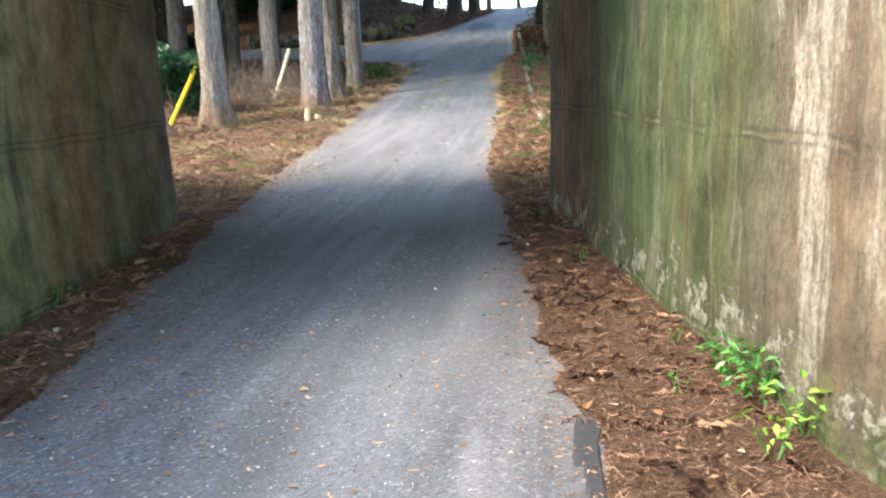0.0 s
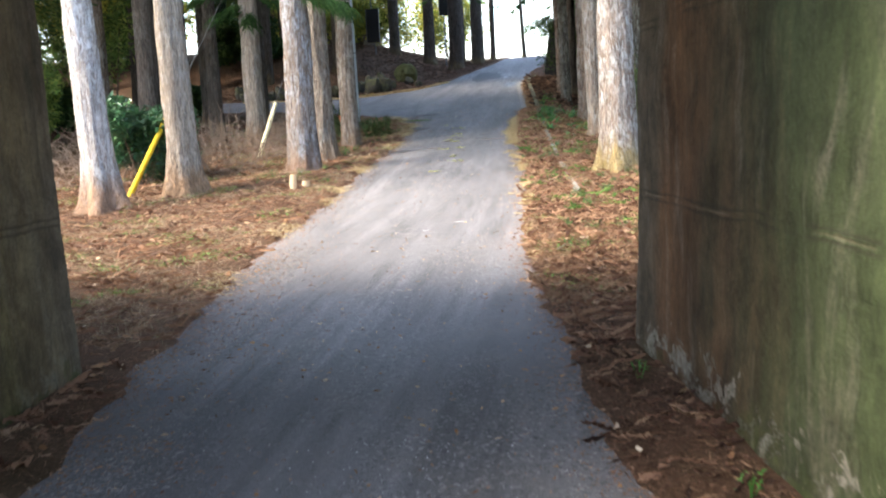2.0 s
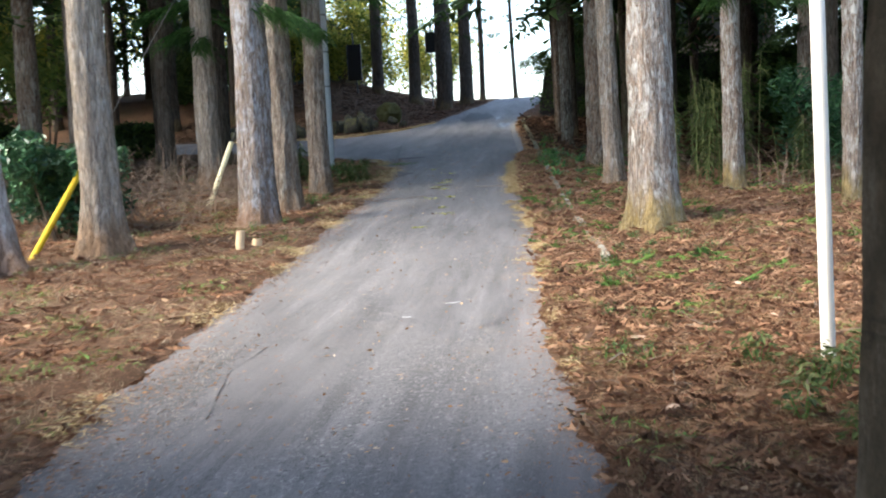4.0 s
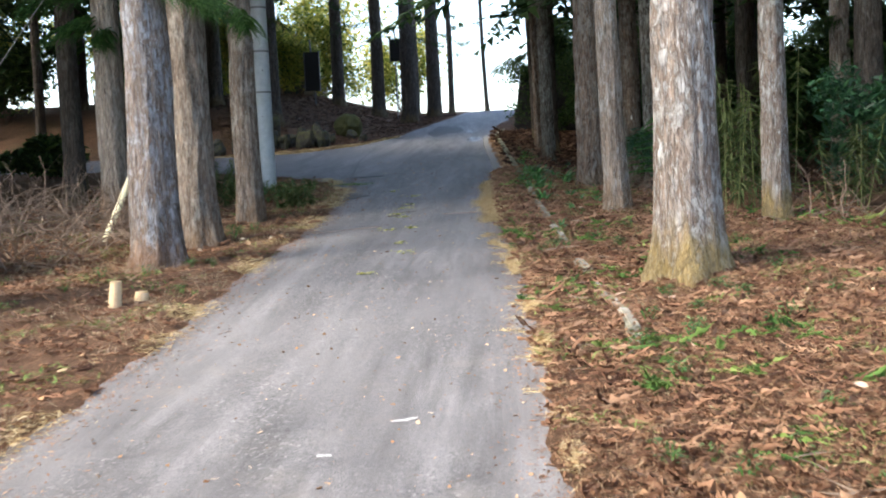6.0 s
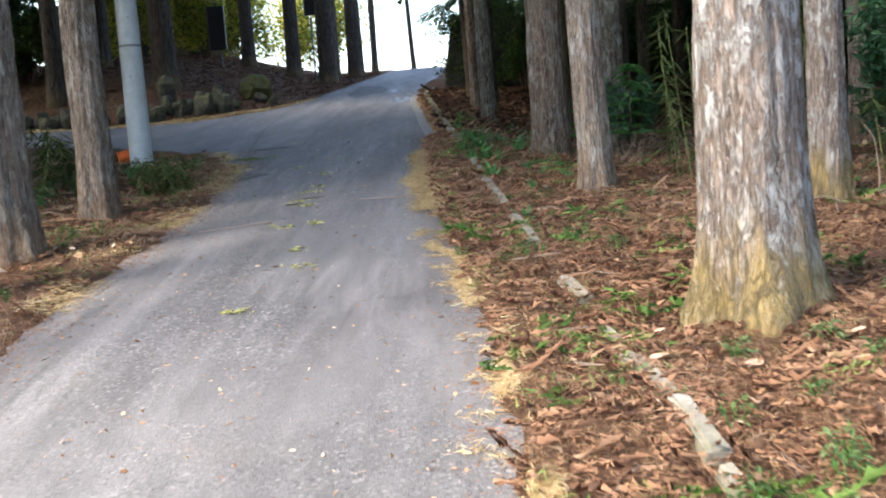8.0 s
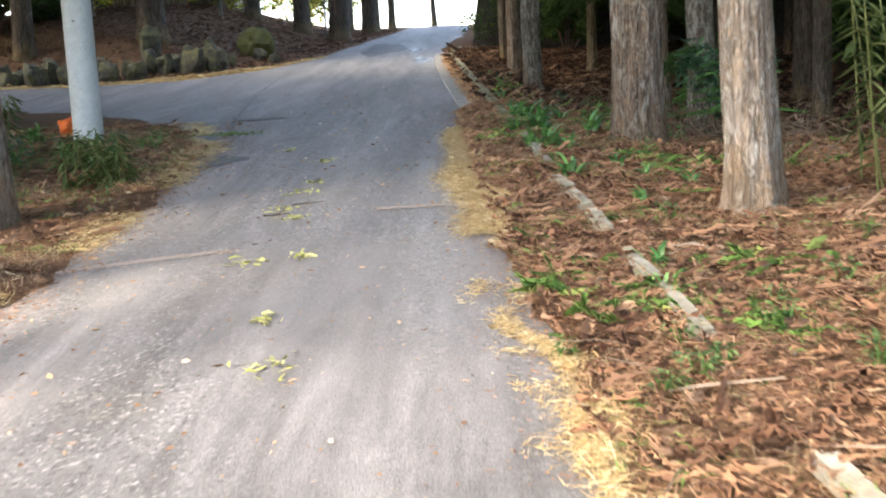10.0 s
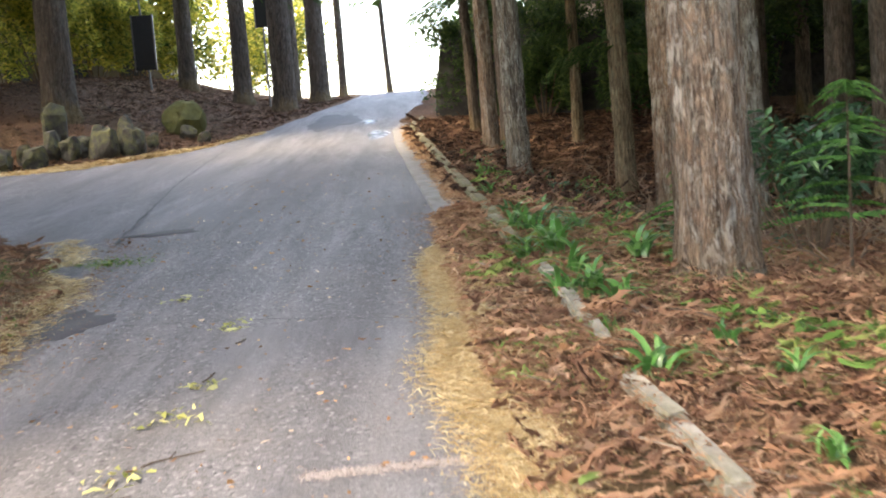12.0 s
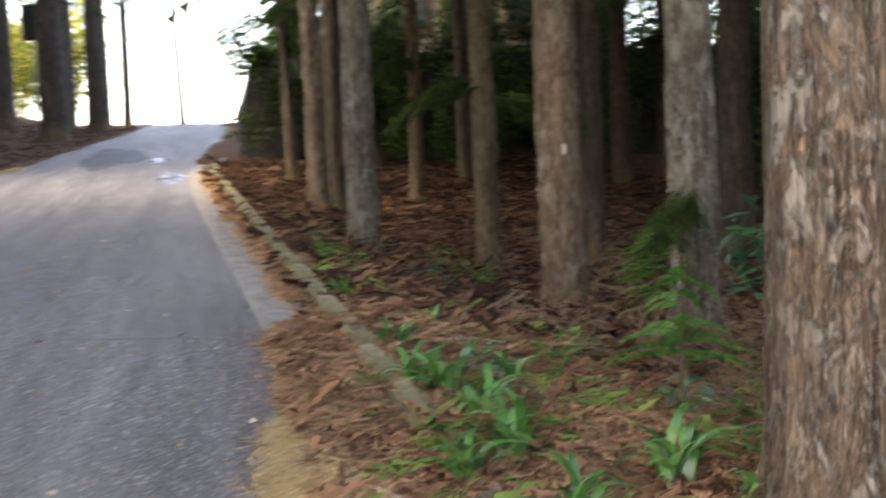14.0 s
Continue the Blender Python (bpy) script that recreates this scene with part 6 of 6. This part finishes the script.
# crumbs blown over the lane
sy = 3 + 32 * g.random(2600)
sxx = left_edge(sy) + (right_edge(sy) - left_edge(sy)) * g.random(len(sy))
sz = np.array([lane_z(a_, b_) for a_, b_ in zip(sxx, sy)]) + 0.008
strips("leaf_crumbs", sxx, sy, sz, (0.008, 0.05), (0.004, 0.02), 0.1, 21, TANLEAF, "leaf crumbs scattered on the asphalt", 0.1)
LEAFYELLOW = island_material("yellow_green_leaf", ((0.0, (0.20, 0.22, 0.06)), (0.6, (0.42, 0.42, 0.14)), (1.0, (0.55, 0.52, 0.26))), 0.7, 0.2)
SPRIGS = [(-3.16, 25.76, 0.10), (-3.04, 24.84, 0.05), (-3.14, 23.64, 0.06), (-2.84, 23.74, 0.05), (-2.84, 22.54, 0.04), (-2.70, 21.89, 0.07), (-3.15, 27.25, 0.07), (-3.18, 25.12, 0.06), (-3.10, 26.2, 0.04), (-3.62, 28.06, 0.06), (-2.95, 20.6, 0.04)]
for i, (x, y, w_) in enumerate(SPRIGS):
    m_ = 26
    px, py = x + g.normal(0, w_, m_), y + g.normal(0, w_, m_)
    pz = np.array([lane_z(a_, b_) for a_, b_ in zip(px, py)]) + 0.012
    strips("leaf_sprig", px, py, pz, (0.03, 0.10), (0.008, 0.022), 0.15, 600 + i, LEAFYELLOW, "torn yellow-green leafy sprig on the asphalt", 0.2)["kind"] = "stuff"
for i, (x, y) in enumerate([(-1.44, 18.57), (-1.49, 18.18), (-1.37, 18.09), (-1.46, 19.09), (-1.49, 19.8), (-1.62, 21.07), (-1.70, 22.0), (-1.66, 21.6), (-1.38, 17.4), (-1.34, 16.6)]):
    px, py = x + g.normal(0, 0.05, 60), y + g.normal(0, 0.035, 60)
    pz = np.array([lane_z(a_, b_) for a_, b_ in zip(px, py)]) + 0.010
    strips("straw_wisp", px, py, pz, (0.03, 0.09), (0.002, 0.005), 0.12, 640 + i, STRAW, "wisp of yellow straw lying on the asphalt", 0.15)
px, py = -4.5 + g.normal(0, 0.16, 500), 29.65 + g.normal(0, 0.10, 500)
pz = np.array([surface_z(a_, b_) for a_, b_ in zip(px, py)]) + 0.012
strips("moss_tuft", px, py, pz, (0.02, 0.06), (0.003, 0.008), 0.2, 660, GREENBIT, "low green moss tuft in the asphalt", 0.5)


def fallen_twig(x, y, length, turn, seed):
    """A bent dry twig with a side shoot, lying on the asphalt."""
    r = random.Random(seed)
    e = new("fallen_twig")
    e.matrix_basis = pose(x, y, lane_z(x, y) + 0.012, 0, 0, turn)
    bm = bmesh.new()
    p, d = Vector((-length / 2, 0, 0)), 0.0
    for k in range(5):
        q = p + Vector((length / 5 * math.cos(d), length / 5 * math.sin(d), r.uniform(-0.002, 0.004)))
        rod(bm, p, q, 0.0045 - 0.0006 * k, 0.005 - 0.0006 * k, 6)
        p, d = q, d + r.uniform(-0.35, 0.35)
    part("stem", bm, TWIG_BARK, e)
    bm = bmesh.new()
    rod(bm, (0, 0, 0), (length * 0.22, length * 0.14, 0.004), 0.002, 0.003, 6)
    part("shoot", bm, TWIG_BARK, e)
    tagged(e, "thin dry twig lying on the asphalt", "twig", "twigs on the lane")


for i, (x, y, l, a) in enumerate([(-3.08, 26.3, 0.28, 78), (-3.05, 25.3, 0.34, 50), (-3.2, 24.95, 0.25, 30), (-3.03, 26.9, 0.2, 70)]):
    fallen_twig(x, y, l * 0.75, a, 670 + i)


def fallen_leaf(x, y, size, turn, seed, material):
    """One curled dead leaf with a keel and a stalk."""
    r = random.Random(seed)
    e = new("dead_leaf")
    e.matrix_basis = pose(x, y, gz(x, y) + 0.035, r.uniform(-18, 18), r.uniform(-18, 18), turn)
    bm = bmesh.new()
    m = 6
    rows = []
    for i in range(m + 1):
        u = i / m
        w = 0.42 * size * math.sin(math.pi * (0.06 + 0.9 * u)) ** 0.8
        rows.append([bm.verts.new(((u - 0.5) * size, sgn * w, 0.18 * size * abs(sgn) ** 2 + 0.10 * size * math.sin(3 * u + seed))) for sgn in (-1, 0, 1)])
    for a_, b_ in zip(rows, rows[1:]):
        for k in range(2):
            bm.faces.new((a_[k], a_[k + 1], b_[k + 1], b_[k]))
    part("blade", bm, material, e)
    bm = bmesh.new()
    rod(bm, (-0.5 * size, 0, 0.0), (-0.8 * size, 0.05 * size, -0.01), 0.001, 0.0015, 5)
    part("stalk", bm, TWIG_BARK, e)
    tagged(e, "pale curled dead leaf lying on the needle litter", "leaf", "pale dead leaves")


PALELEAF = plain("pale_dead_leaf", (0.46, 0.33, 0.24), 0.8, scale=40)
rl = random.Random(55)
for i, (x, y) in enumerate([(-0.51, 19.47), (-0.21, 18.77), (-0.47, 18.08), (0.22, 18.59), (-0.61, 18.94)] + [(float(right_edge(q)) + rl.uniform(0.3, 2.2), q) for q in (12.3, 13.4, 14.2, 14.9, 15.6, 16.3, 17.1, 18.3, 19.0, 20.2, 21.3, 22.4, 23.3, 24.6, 25.2)]):
    fallen_leaf(x, y, rl.uniform(0.07, 0.12), rl.uniform(0, 360), 680 + i, PALELEAF)
